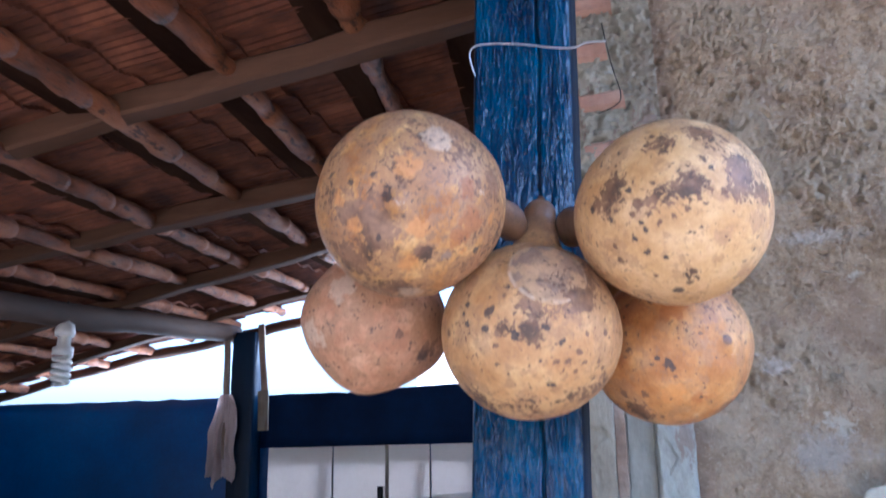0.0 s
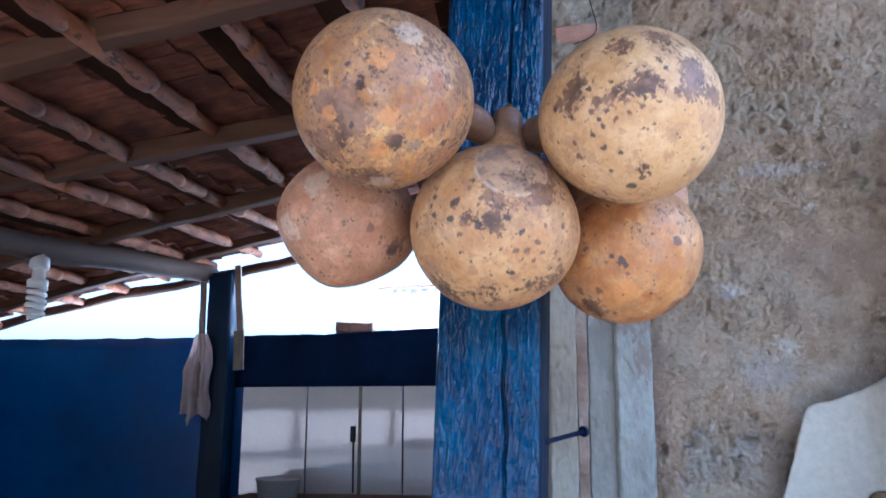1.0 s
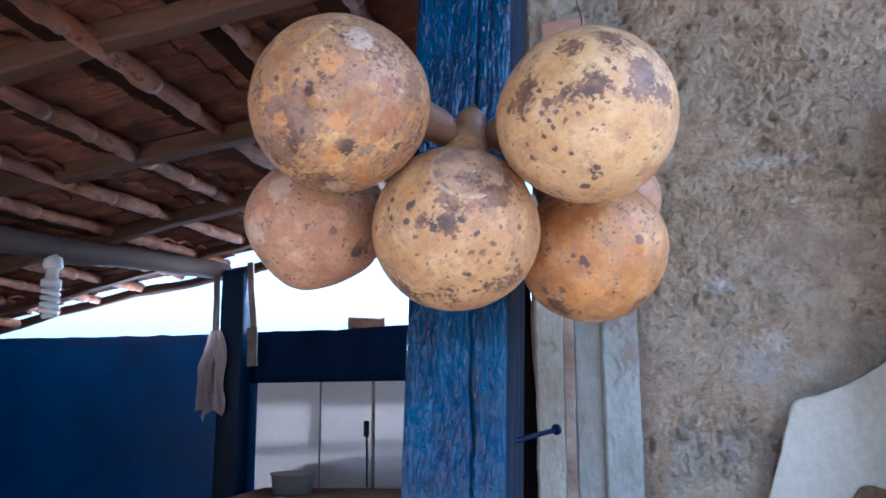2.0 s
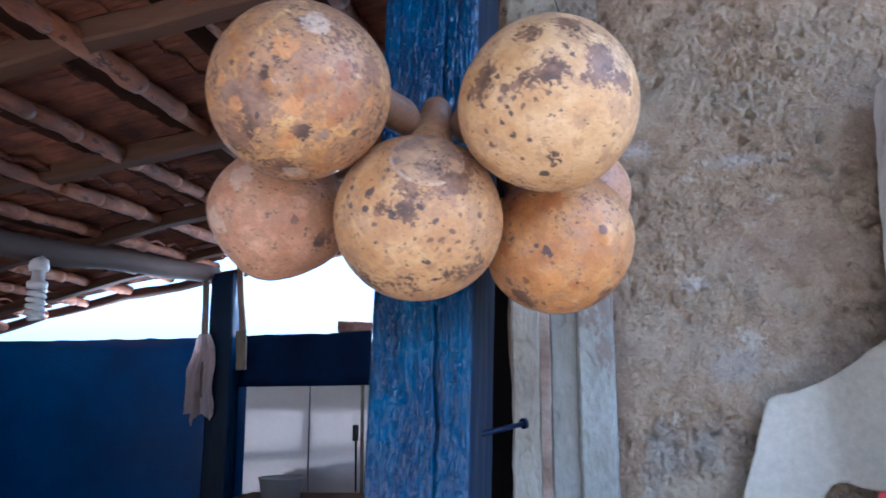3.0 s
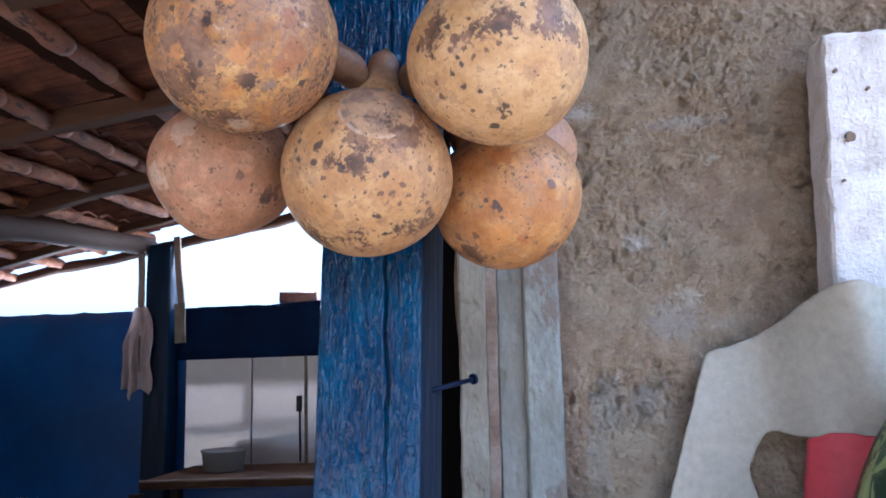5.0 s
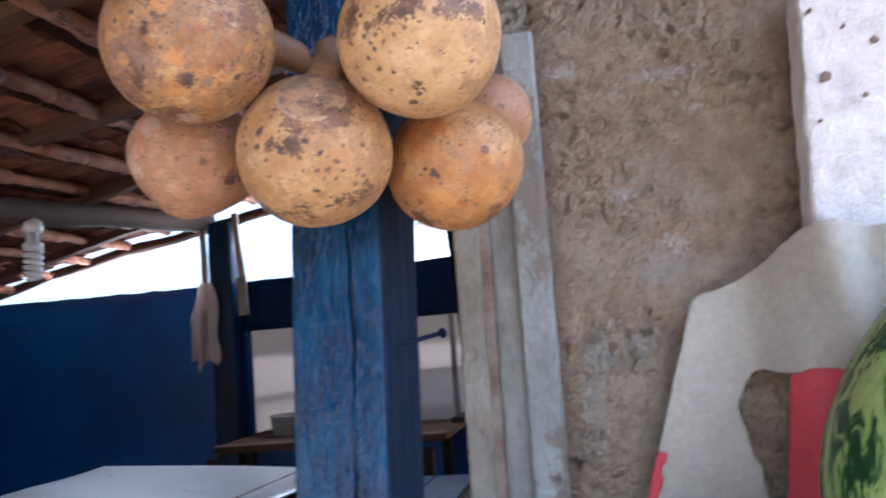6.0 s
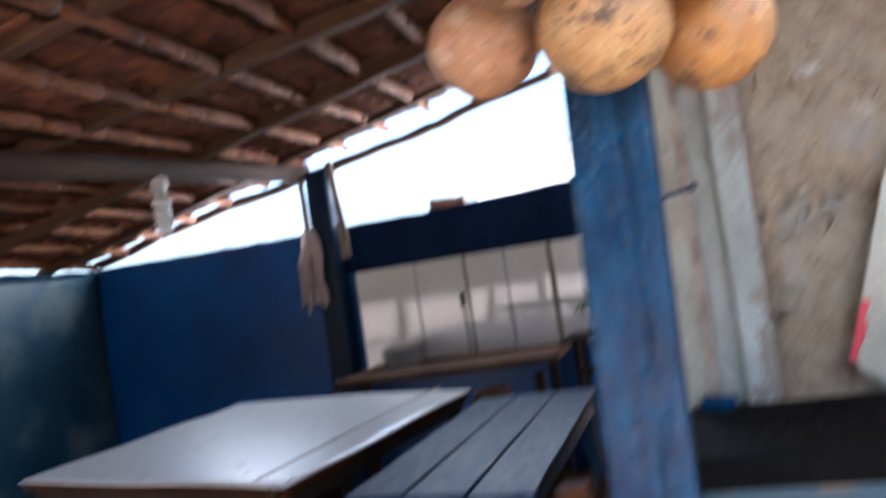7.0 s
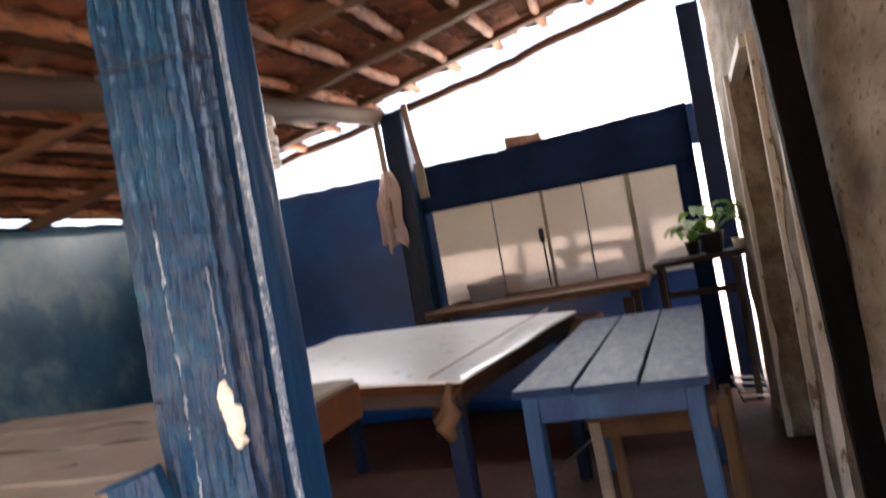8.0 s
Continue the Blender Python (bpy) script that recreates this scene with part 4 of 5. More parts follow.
def gourd_skin(name, base, warm, pale, stains, radius, mottle, tip, ring=None, dirty=0.0):
    """Dried gourd shell: warm clouds, crisp mould blotches, specks, and stains of their own shape where they lie."""
    m, nt, b = material(name)
    v = coords(nt)
    warp = nt.nodes.new("ShaderNodeTexNoise")
    warp.inputs["Scale"].default_value, warp.inputs["Detail"].default_value, warp.inputs["Roughness"].default_value = 130, 9, 0.75
    nt.links.new(v, warp.inputs["Vector"])
    off = nt.nodes.new("ShaderNodeVectorMath")
    off.operation = "MULTIPLY_ADD"
    off.inputs[1].default_value, off.inputs[2].default_value = (0.020,) * 3, (-0.010,) * 3
    nt.links.new(warp.outputs["Color"], off.inputs[0])
    bent = nt.nodes.new("ShaderNodeVectorMath")
    bent.operation = "ADD"
    nt.links.new(v, bent.inputs[0])
    nt.links.new(off.outputs[0], bent.inputs[1])

    less = nt.nodes.new("ShaderNodeVectorMath")
    less.operation = "MULTIPLY_ADD"
    less.inputs[1].default_value = (0.42,) * 3
    nt.links.new(off.outputs[0], less.inputs[0])
    nt.links.new(v, less.inputs[2])

    def near(point, r_out, r_in, straight=False, way=None):
        d = nt.nodes.new("ShaderNodeVectorMath")
        d.operation = "DISTANCE"
        d.inputs[1].default_value = point
        nt.links.new(way or (v if straight else bent.outputs[0]), d.inputs[0])
        e = nt.nodes.new("ShaderNodeMapRange")
        e.interpolation_type = "SMOOTHSTEP"
        e.inputs["From Min"].default_value, e.inputs["From Max"].default_value = r_out, r_in
        nt.links.new(d.outputs["Value"], e.inputs["Value"])
        return e.outputs[0]

    def step(value, lo, hi):
        return ramp(nt, value, [(lo, (0, 0, 0)), (hi, (1, 1, 1))])

    cloud = noise_tex(nt, v, 30, 6, 0.6)
    fine = noise_tex(nt, v, 75, 8, 0.62, 0.3)
    blot = noise_tex(nt, v, 270, 8, 0.68, 0.6)
    spread = noise_tex(nt, v, 17, 2, 0.5)
    tint = noise_tex(nt, v, 48, 4, 0.6)
    rough = noise_tex(nt, v, 330, 5, 0.7)
    col = ramp(nt, cloud, [(0.36, warm), (0.5, base), (0.62, pale)])
    # thin tan bloom in crisp-edged scales
    bloom = maths(nt, "ADD", fine, maths(nt, "MULTIPLY", maths(nt, "SUBTRACT", spread, 0.5), 0.5))
    col = mixed(nt, maths(nt, "MULTIPLY", step(bloom, 0.57 - 0.10 * mottle, 0.595 - 0.10 * mottle), 0.25 + 0.3 * mottle), col, (0.32, 0.18, 0.09))
    col = mixed(nt, maths(nt, "MULTIPLY", step(blot, 0.63 - 0.07 * mottle, 0.66 - 0.07 * mottle), 0.25 + 0.25 * mottle), col, (0.22, 0.135, 0.085))
    field = maths(nt, "MULTIPLY", maths(nt, "SUBTRACT", spread, 0.60 - dirty), 0.6)
    if ring:
        spot = Vector(ring[:3]).normalized() * radius
        inside = near(spot, ring[3] * 1.02, ring[3] * 0.98, True)
        col = mixed(nt, maths(nt, "MULTIPLY", inside, 0.6), col, (0.36, 0.24, 0.15))
        col = mixed(nt, maths(nt, "MULTIPLY", maths(nt, "MULTIPLY", inside, step(fine, 0.47, 0.53)), 0.65), col, (0.17, 0.125, 0.10))
        rim = maths(nt, "MULTIPLY", inside, maths(nt, "SUBTRACT", 1.0, near(spot, ring[3] * 0.96, ring[3] * 0.90, True)))
        col = mixed(nt, maths(nt, "MULTIPLY", maths(nt, "MULTIPLY", rim, step(fine, 0.42, 0.5)), 0.6), col, (0.60, 0.46, 0.32))
        col = mixed(nt, maths(nt, "MULTIPLY", near(spot, ring[3] * 0.6, ring[3] * 0.3), 0.5), col, (0.50, 0.33, 0.19))
        halo = maths(nt, "MULTIPLY", near(spot, ring[3] * 1.55, ring[3] * 1.2), maths(nt, "SUBTRACT", 1.0, inside))
        field = maths(nt, "ADD", field, maths(nt, "MULTIPLY", halo, 0.13))
    # broad mould patches gather in one field, broken up by the grain of the mould
    for x, y, z, size, tone in stains:
        if tone in (0, 1, 2) and size > 4:
            r = size / 1000
            field = maths(nt, "ADD", field, maths(nt, "MULTIPLY", near(Vector((x, y, z)).normalized() * radius, r * 2.3, r * 0.5), 0.26 if tone < 2 else 0.20))
    patch = step(maths(nt, "ADD", maths(nt, "ADD", maths(nt, "MULTIPLY", blot, 0.85), maths(nt, "MULTIPLY", fine, 0.15)), field), 0.585, 0.61)
    dirt = ramp(nt, tint, [(0.38, (0.045, 0.032, 0.028)), (0.48, (0.13, 0.07, 0.042)), (0.6, (0.24, 0.135, 0.078))])
    col = mixed(nt, maths(nt, "MULTIPLY", patch, 0.88), col, dirt)
    for x, y, z, size, tone in stains:
        r = max(size, 2.2) / 1000
        at = Vector((x, y, z)).normalized() * radius
        if tone > 2:
            broken = maths(nt, "ADD", near(at, r * 1.5, r * 0.2), maths(nt, "MULTIPLY", maths(nt, "SUBTRACT", fine, 0.5), 2.2))
            col = mixed(nt, maths(nt, "MULTIPLY", step(broken, 0.45, 0.66), 0.52), col, TONES[tone])
        elif size <= 4:
            spotty = maths(nt, "ADD", near(at, r * 1.45, r * 0.3, way=less.outputs[0]), maths(nt, "MULTIPLY", maths(nt, "SUBTRACT", blot, 0.5), 2.2))
            col = mixed(nt, maths(nt, "MULTIPLY", step(spotty, 0.50, 0.60), 0.88), col, TONES[tone])
    fleck = noise_tex(nt, v, 230, 2, 0.5)
    col = mixed(nt, maths(nt, "MULTIPLY", step(maths(nt, "ADD", fleck, maths(nt, "MULTIPLY", maths(nt, "SUBTRACT", spread, 0.5), 0.2)), 0.655, 0.68), 0.8), col, (0.10, 0.062, 0.045))
    col = mixed(nt, maths(nt, "MULTIPLY", near(Vector(tip), 0.066, 0.035), 0.88), col, (0.175, 0.098, 0.056))
    col = mixed(nt, 0.55, col, ramp(nt, rough, [(0.3, (0.36,) * 3), (0.7, (0.64,) * 3)]), "OVERLAY")
    nt.links.new(col, b.inputs["Base Color"])
    nt.links.new(ramp(nt, blot, [(0.35, (0.34,) * 3), (0.65, (0.58,) * 3)]), b.inputs["Roughness"])
    h = maths(nt, "ADD", cloud, maths(nt, "ADD", maths(nt, "MULTIPLY", rough, 0.1), maths(nt, "MULTIPLY", patch, 0.12)))
    nt.links.new(bump(nt, h, 0.4, 0.004), b.inputs["Normal"])
    return m


def gourd(centre, r, axis, neck, neck_r, skin, label, squash=1.0, taper=0.0, lumpy=0.02, navel=None, bend=(0, 0, 0), seed=0.0, plate=None, flare=1.1):
    """A bottle gourd: a round belly whose neck leaves it along axis, neck metres beyond the belly, with a dry stalk at its tip."""
    axis = Vector(axis).normalized()
    turn = axis.to_track_quat("Z", "Y").to_matrix()
    n_r, sides = 130, 150
    verts, quads = [], []
    total = 2 * r * squash + neck
    for j in range(n_r + 1):
        s = j / n_r
        h = -r * squash + total * (0.5 - 0.5 * math.cos(math.pi * s))
        u = h / (r * squash)
        body = math.sqrt(max(0.0, 1 - u * u)) if abs(u) < 1 else 0.0
        body *= 1 - taper * max(0.0, -u) ** 2
        rad = r * body
        if neck > 0:
            t = (h - 0.2 * r * squash) / (total - 1.2 * r * squash)
            if t > 0:
                cap = math.sqrt(max(0.0, 1 - max(0.0, (t - 0.88) / 0.12) ** 2))
                ease = min(1.0, t * 2.2)
                stem = neck_r * (1.0 + flare * max(0.0, 0.8 - t)) * ease * ease * (3 - 2 * ease) * cap
                rad = (rad ** 2.4 + stem ** 2.4) ** (1 / 2.4)
        for k2 in range(sides):
            ang = 2 * math.pi * k2 / sides
            p = turn @ Vector((rad * math.cos(ang), rad * math.sin(ang), h))
            p += p.normalized() * lumpy * r * noise.noise(p * 17 + Vector((seed, 0, 0)))
            p += p.normalized() * lumpy * 0.3 * r * noise.noise(p * 60 + Vector((0, seed, 0)))
            if h > r * squash * 0.9:
                t2 = (h - r * squash * 0.9) / max(1e-4, total - 1.9 * r * squash)
                p += Vector(bend) * t2 * t2
            if navel:
                nd = Vector(navel[:3]).normalized() * r
                dist = (p - nd).length
                p += p.normalized() * (navel[3] * math.exp(-(dist / navel[4]) ** 2) - 0.5 * navel[3] * math.exp(-((dist - 2.0 * navel[4]) / navel[4]) ** 2))
            if plate:
                dist = (p - Vector(plate[:3]).normalized() * p.length).length
                lip = 1 / (1 + math.exp((dist - plate[3]) / 0.0006))
                p += p.normalized() * (0.0016 * lip + 0.0009 * math.exp(-((dist - plate[3] + 0.002) / 0.0018) ** 2) + 0.0010 * lip * noise.noise(p * 110))
            verts.append(tuple(p))
    for j in range(n_r):
        for i in range(sides):
            a, b2 = j * sides + i, j * sides + (i + 1) % sides
            quads.append((a, b2, b2 + sides, a + sides))
    owner = thing("gourd", centre, label, "gourd", "bunch of gourds")
    mesh_part("shell", verts, quads, skin, owner)
    tip = turn @ Vector((0, 0, total - r * squash)) + Vector(bend)
    part("stalk", pole([tip - axis * 0.006, tip + axis * 0.001, tip + axis * 0.0035], [0.004, 0.0036, 0.003], 8, 0.3), RAW_WOOD, owner, "dry cut stalk", True)
    return owner


SKIN_A = gourd_skin("rust_mottled_gourd_shell", (0.49, 0.265, 0.082), (0.30, 0.125, 0.036), (0.62, 0.40, 0.165), facing(RUSTY_STAINS + RUSTY_SPOTS), 0.0605, 1.5, (0.062, 0.085, 0.008), dirty=0.14)
SKIN_B = gourd_skin("cream_gourd_shell", (0.60, 0.39, 0.172), (0.51, 0.30, 0.112), (0.66, 0.46, 0.232), facing(CREAM_STAINS + CREAM_SPOTS), 0.0599, 0.55, (-0.075, 0.07, 0.016), dirty=0.015)
SKIN_C = gourd_skin("spotted_gourd_shell", (0.52, 0.31, 0.125), (0.42, 0.22, 0.076), (0.59, 0.385, 0.172), facing(SPOTTED_STAINS + SPOTTED_SPOTS), 0.0616, 0.75, (0.011, 0.025, 0.118), ring=(0.30, -0.80, 0.52, 0.026), dirty=0.03)
SKIN_D = gourd_skin("amber_gourd_shell", (0.47, 0.235, 0.07), (0.36, 0.15, 0.036), (0.56, 0.325, 0.125), facing(AMBER_STAINS + AMBER_SPOTS), 0.0595, 0.75, (-0.05, 0.02, 0.1), dirty=0.045)
SKIN_E = gourd_skin("pinkish_gourd_shell", (0.47, 0.255, 0.14), (0.37, 0.175, 0.085), (0.53, 0.325, 0.195), PINKISH_STAINS, 0.056, 0.95, (0.02, 0.015, 0.1), dirty=-0.02)
gourd((-0.098, 0.461, 1.5935), 0.0605, (0.50, 0.70, 0.14), 0.036, 0.0135, SKIN_A, "round rust and ochre mottled dried gourd, navel towards the yard", navel=(0.11, -0.94, -0.31, 0.003, 0.006), bend=(0.008, 0, -0.016), seed=1)
gourd((0.0674, 0.500, 1.5846), 0.0599, (-0.72, 0.66, 0.15), 0.04, 0.015, SKIN_B, "round cream dried gourd with grey-brown mould stains", squash=1.02, seed=2)
gourd((-0.0312, 0.530, 1.5163), 0.0616, (0.1, 0.22, 0.97), 0.046, 0.0118, SKIN_C, "cream dried gourd with dark spots, neck upwards", squash=0.95, navel=(0.36, -0.79, 0.50, 0.0026, 0.0022), seed=3, flare=2.3, plate=(0.30, -0.80, 0.52, 0.026))
gourd((0.0664, 0.6055, 1.5094), 0.0595, (-0.45, 0.2, 0.87), 0.05, 0.014, SKIN_D, "amber dried gourd with scarred shell, hanging low", squash=0.92, navel=(0.61, -0.78, -0.07, 0.002, 0.005), seed=4)
gourd((-0.152, 0.556, 1.532), 0.056, (0.2, 0.15, 0.95), 0.04, 0.014, SKIN_E, "pinkish brown pear-shaped dried gourd", squash=0.93, taper=0.3, seed=5)
gourd((0.0874, 0.70, 1.5757), 0.042, (-0.8, -0.3, 0.4), 0.04, 0.012, SKIN_E, "small pinkish dried gourd behind the others", seed=6)

# ---- wires and nail on the post ----
def wire(name, pts, r, mat, owner=None):
    cu = bpy.data.curves.new(name, "CURVE")
    cu.dimensions, cu.bevel_depth, cu.bevel_resolution = "3D", r, 2
    sp = cu.splines.new("NURBS")
    sp.points.add(len(pts) - 1)
    for p, c in zip(sp.points, pts):
        p.co = (*c, 1)
    sp.use_endpoint_u, sp.order_u, sp.resolution_u = True, 3, 6
    cu.materials.append(mat)
    dep = new(name, cu)
    me = bpy.data.meshes.new_from_object(dep)
    bpy.data.objects.remove(dep)
    ob = new(name, me)
    ob.parent = owner
    return ob


tagged(wire("tie_wire", [(-0.0732, 0.592, 1.750), (-0.078, 0.589, 1.764), (-0.076, 0.588, 1.776), (-0.061, 0.588, 1.777), (-0.033, 0.5885, 1.7727), (-0.005, 0.5885, 1.7645), (0.0136, 0.589, 1.7618), (0.0215, 0.590, 1.7678), (0.038, 0.594, 1.7675)], 0.0008, WIRE), "thin galvanised wire tied round the blue post", "wire")
tagged(wire("tie_wire", [(-0.062, 0.58, 1.605), (-0.045, 0.575, 1.607), (-0.03, 0.572, 1.603), (-0.012, 0.575, 1.606), (0.0, 0.585, 1.608)], 0.0011, WIRE), "thin galvanised wire tying the gourd necks", "wire")
tagged(wire("loose_wire", [(0.045, 0.985, 2.02), (0.052, 0.98, 1.95), (0.066, 0.982, 1.90), (0.05, 0.98, 1.885), (0.03, 0.98, 1.88)], 0.0008, BLACK_IRON), "thin dark wire on the plaster", "wire")
tagged(wire("tie_wire", [(-1.150, 0.46, 1.526), (-1.150, 0.398, 1.525), (-1.10, 0.390, 1.523), (-1.03, 0.389, 1.519), (-0.985, 0.394, 1.518), (-0.975, 0.45, 1.517)], 0.0018, BLACK_IRON), "thin dark wire wound round the worn post", "wire")
nail = thing("nail", (-0.005, 0.64, 1.358), "long dark nail driven slanting into the post", "nail")
under("shank", pole([(-0.02, 0.63, 1.3565), (0.007, 0.660, 1.363), (0.026, 0.681, 1.3675)], 0.0022, 8), NAVY, nail, "", True)
under("nail_head", pole([(0.0255, 0.6806, 1.3674), (0.0272, 0.6826, 1.3679)], 0.0048, 10), NAVY, nail)

# ---- counter at the house wall and what stands on it ----
counter = thing("counter", (0.5, 0.85, 0), "dark timber counter with a blue front rail", "counter")
under("top", beam((-0.03, 0.85, 1.052), (1.3, 0.85, 1.052), 0.30, 0.036, 0.005, 0.003, 14), BLACK_WOOD, counter)
under("front_rail", block((-0.02, 0.715, 0.985), (1.28, 0.735, 1.032), 0.004), BLUE_DULL, counter, "worn teal-blue rail")
for i in range(3):
    x0 = 0.0 + i * 0.42
    under("door_panel", block((x0, 0.735, 0.12), (x0 + 0.40, 0.755, 0.975), 0.006), RAW_WOOD, counter, "brown wooden door panel")
for x0 in (-0.018, 1.22):
    under("leg", block((x0, 0.745, 0.0), (x0 + 0.05, 0.795, 1.03), 0.004), DARK_WOOD, counter)
under("back_leg", block((-0.018, 0.93, 0.0), (0.03, 0.98, 1.03), 0.004), DARK_WOOD, counter)
under("back_leg", block((1.22, 0.93, 0.0), (1.27, 0.98, 1.03), 0.004), DARK_WOOD, counter)
under("paint_dab", beam((0.0, 0.97, 1.082), (0.045, 0.965, 1.078), 0.02, 0.022, 0.004, 0.006, 4), BLUE_POST, counter, "dab of blue paint")

foam = thing("foam_block", (0.56, 0.95, 1.07), "white foam block with crumbling edges leaning on the wall", "foam block")
bm = block((0.425, 0.925, 1.071), (0.80, 0.985, 1.765), 0.008, 3)
bmesh.ops.subdivide_edges(bm, edges=bm.edges[:], cuts=44, use_grid_fill=True)
for v in bm.verts:
    v.co.x += 0.022 * (v.co.z - 1.45) / 0.4
    v.co += 0.0022 * noise.noise_vector(v.co * 40) + 0.0022 * noise.noise_vector(v.co * 110)
under("slab", bm, FOAM, foam, "", True)
PIT = plain("brown_pit", (0.22, 0.17, 0.125), 0.9)
for hx, hz, hr in ((0.460, 1.632, 0.0058), (0.517, 1.668, 0.004), (0.452, 1.715, 0.0022), (0.486, 1.690, 0.0020), (0.499, 1.604, 0.0026), (0.447, 1.580, 0.0018)):
    rim = [(hx + hr * (1 + 0.25 * math.sin(k * 2.3 + hx * 90)) * math.cos(k * 0.5236), hz + hr * (1 + 0.25 * math.cos(k * 1.7)) * math.sin(k * 0.5236)) for k in range(12)]
    bm = bmesh.new()
    bm.faces.new([bm.verts.new((px, 0.9195, pz)) for px, pz in rim])
    ex = bmesh.ops.extrude_face_region(bm, geom=bm.faces[:])
    bmesh.ops.translate(bm, verts=[e for e in ex["geom"] if isinstance(e, bmesh.types.BMVert)], vec=(0, 0.012, 0))
    under("hole", bm, PIT, foam, "dark finger hole")


def torn_sheet(inside, skip, stripe, x0, x1, z0, z1, step, y_at):
    """A torn hanging sheet: small cells kept where the outline says, split by colour."""
    groups = {False: bmesh.new(), True: bmesh.new()}
    cache = {False: {}, True: {}}
    nx, nz = int((x1 - x0) / step), int((z1 - z0) / step)

    def vert(i, j, key):
        if (i, j) not in cache[key]:
            x, z = x0 + i * step, z0 + j * step
            x2, z2 = x + 0.3 * step * noise.noise(Vector((x * 300, z * 300, 0))), z + 0.3 * step * noise.noise(Vector((x * 300, z * 300, 7)))
            cache[key][(i, j)] = groups[key].verts.new((x2, y_at(x, z), z2))
        return cache[key][(i, j)]

    for i in range(nx):
        for j in range(nz):
            x, z = x0 + (i + 0.5) * step, z0 + (j + 0.5) * step
            if inside(x, z) and not skip(x, z):
                key = stripe(x, z)
                groups[key].faces.new([vert(i, j, key), vert(i + 1, j, key), vert(i + 1, j + 1, key), vert(i, j + 1, key)])
    for bm in groups.values():
        for _ in range(7):
            edge = [v for v in bm.verts if v.is_boundary]
            move = {}
            for v in edge:
                near = [e.other_vert(v).co for e in v.link_edges if e.is_boundary]
                if len(near) == 2:
                    move[v] = v.co * 0.4 + (near[0] + near[1]) * 0.3
            for v, co in move.items():
                v.co = co
        bmesh.ops.recalc_face_normals(bm, faces=bm.faces)
        bmesh.ops.solidify(bm, geom=bm.faces[:], thickness=0.0006)
    return groups[False], groups[True]


def rag(x, z, amp):
    return amp * noise.noise(Vector((x * 60, z * 60, 3)))


def poster_in(x, z):
    left = 0.204 + (z - 1.142) * 0.33 + rag(x, z, 0.0015) - 0.02 * max(0, 1.142 - z)
    top = 1.386 + (x - 0.283) * 0.28 + 0.035 * math.exp(-((x - 0.42) / 0.05) ** 2) + rag(x, z, 0.0018)
    low = 1.072 if x > 0.24 else 1.072 + (0.24 - x) * 1.2
    return x > left and z < top and z > low + rag(x, z, 0.006)


def poster_hole(x, z):
    lo, hi = 0.325 + (1.25 - z) * 0.22 if z < 1.25 else 0.325 + (z - 1.25) * 0.5, 0.382 - (1.29 - z) * 0.11
    return lo + rag(x, z, 0.006) < x < hi and z < 1.292 + rag(x, z, 0.008)


def poster_red(x, z):
    lo, hi = 0.382 - (1.29 - z) * 0.11, 0.436 - (1.29 - z) * 0.08
    return lo < x < hi + 0.02 and z < 1.292 + rag(x, z, 0.01) or (x < 0.217 + (z - 1.142) * 0.33 + rag(x, z, 0.006) and 1.09 < z < 1.2)


def poster_y(x, z):
    out = 1 / (1 + math.exp(-(x - 0.382) / 0.014))
    return 0.980 - 0.088 * out - 0.009 * math.sin(x * 75 + z * 9) * out - 0.007 * math.sin(x * 22 - z * 13) - 0.03 * max(0, 1.25 - z)


poster = thing("torn_poster", (0.36, 0.96, 1.07), "torn bleached paper poster with a pink-red stripe on the wall", "poster")
white_bm, red_bm = torn_sheet(poster_in, poster_hole, poster_red, 0.16, 0.74, 1.06, 1.54, 0.0026, poster_y)
under("paper", white_bm, PAPER, poster, "", True)
corner = red_bm.copy()
bmesh.ops.delete(corner, geom=[v for v in corner.verts if v.co.x > 0.3], context="VERTS")
bmesh.ops.delete(red_bm, geom=[v for v in red_bm.verts if v.co.x <= 0.3], context="VERTS")
under("printed_stripe", red_bm, PAPER_RED, poster, "pink-red printed stripe", True)
under("printed_corner", corner, PAPER_RED, poster, "pink-red printed corner", True)

melon_skin, nt, b = material("striped_watermelon_rind")
v = coords(nt, (1, 1, 0.30))
wob = noise_tex(nt, v, 38, 6, 0.7, 1.0)
col = ramp(nt, wob, [(0.42, (0.010, 0.040, 0.012)), (0.49, (0.03, 0.09, 0.02)), (0.525, (0.26, 0.36, 0.10)), (0.7, (0.42, 0.50, 0.19))])
nt.links.new(col, b.inputs["Base Color"])
b.inputs["Roughness"].default_value = 0.35
melon = thing("watermelon", (0.53, 0.80, 1.07), "dark green striped watermelon standing on the counter", "watermelon")
bm = bmesh.new()
bmesh.ops.create_uvsphere(bm, u_segments=48, v_segments=32, radius=1)
for v in bm.verts:
    v.co = Vector((v.co.x * 0.116, v.co.y * 0.112, v.co.z * (0.205 + 0.02 * v.co.z)))
bmesh.ops.rotate(bm, verts=bm.verts, cent=(0, 0, 0), matrix=Matrix.Rotation(radians(31), 3, "Y"))
low = min(v.co.z for v in bm.verts)
bmesh.ops.translate(bm, verts=bm.verts, vec=(0.508, 0.80, 1.0695 - low))
under("rind", bm, melon_skin, melon, "", True)
under("stem_stub", pole([(0.623, 0.80, 1.418), (0.631, 0.80, 1.432), (0.636, 0.797, 1.446)], [0.007, 0.005, 0.006], 8, 0.3), RAW_WOOD, melon, "dry brown stem stub", True)
sack = thing("sack", (0.17, 0.66, 0), "pale green plastic sack on the floor by the counter", "sack")
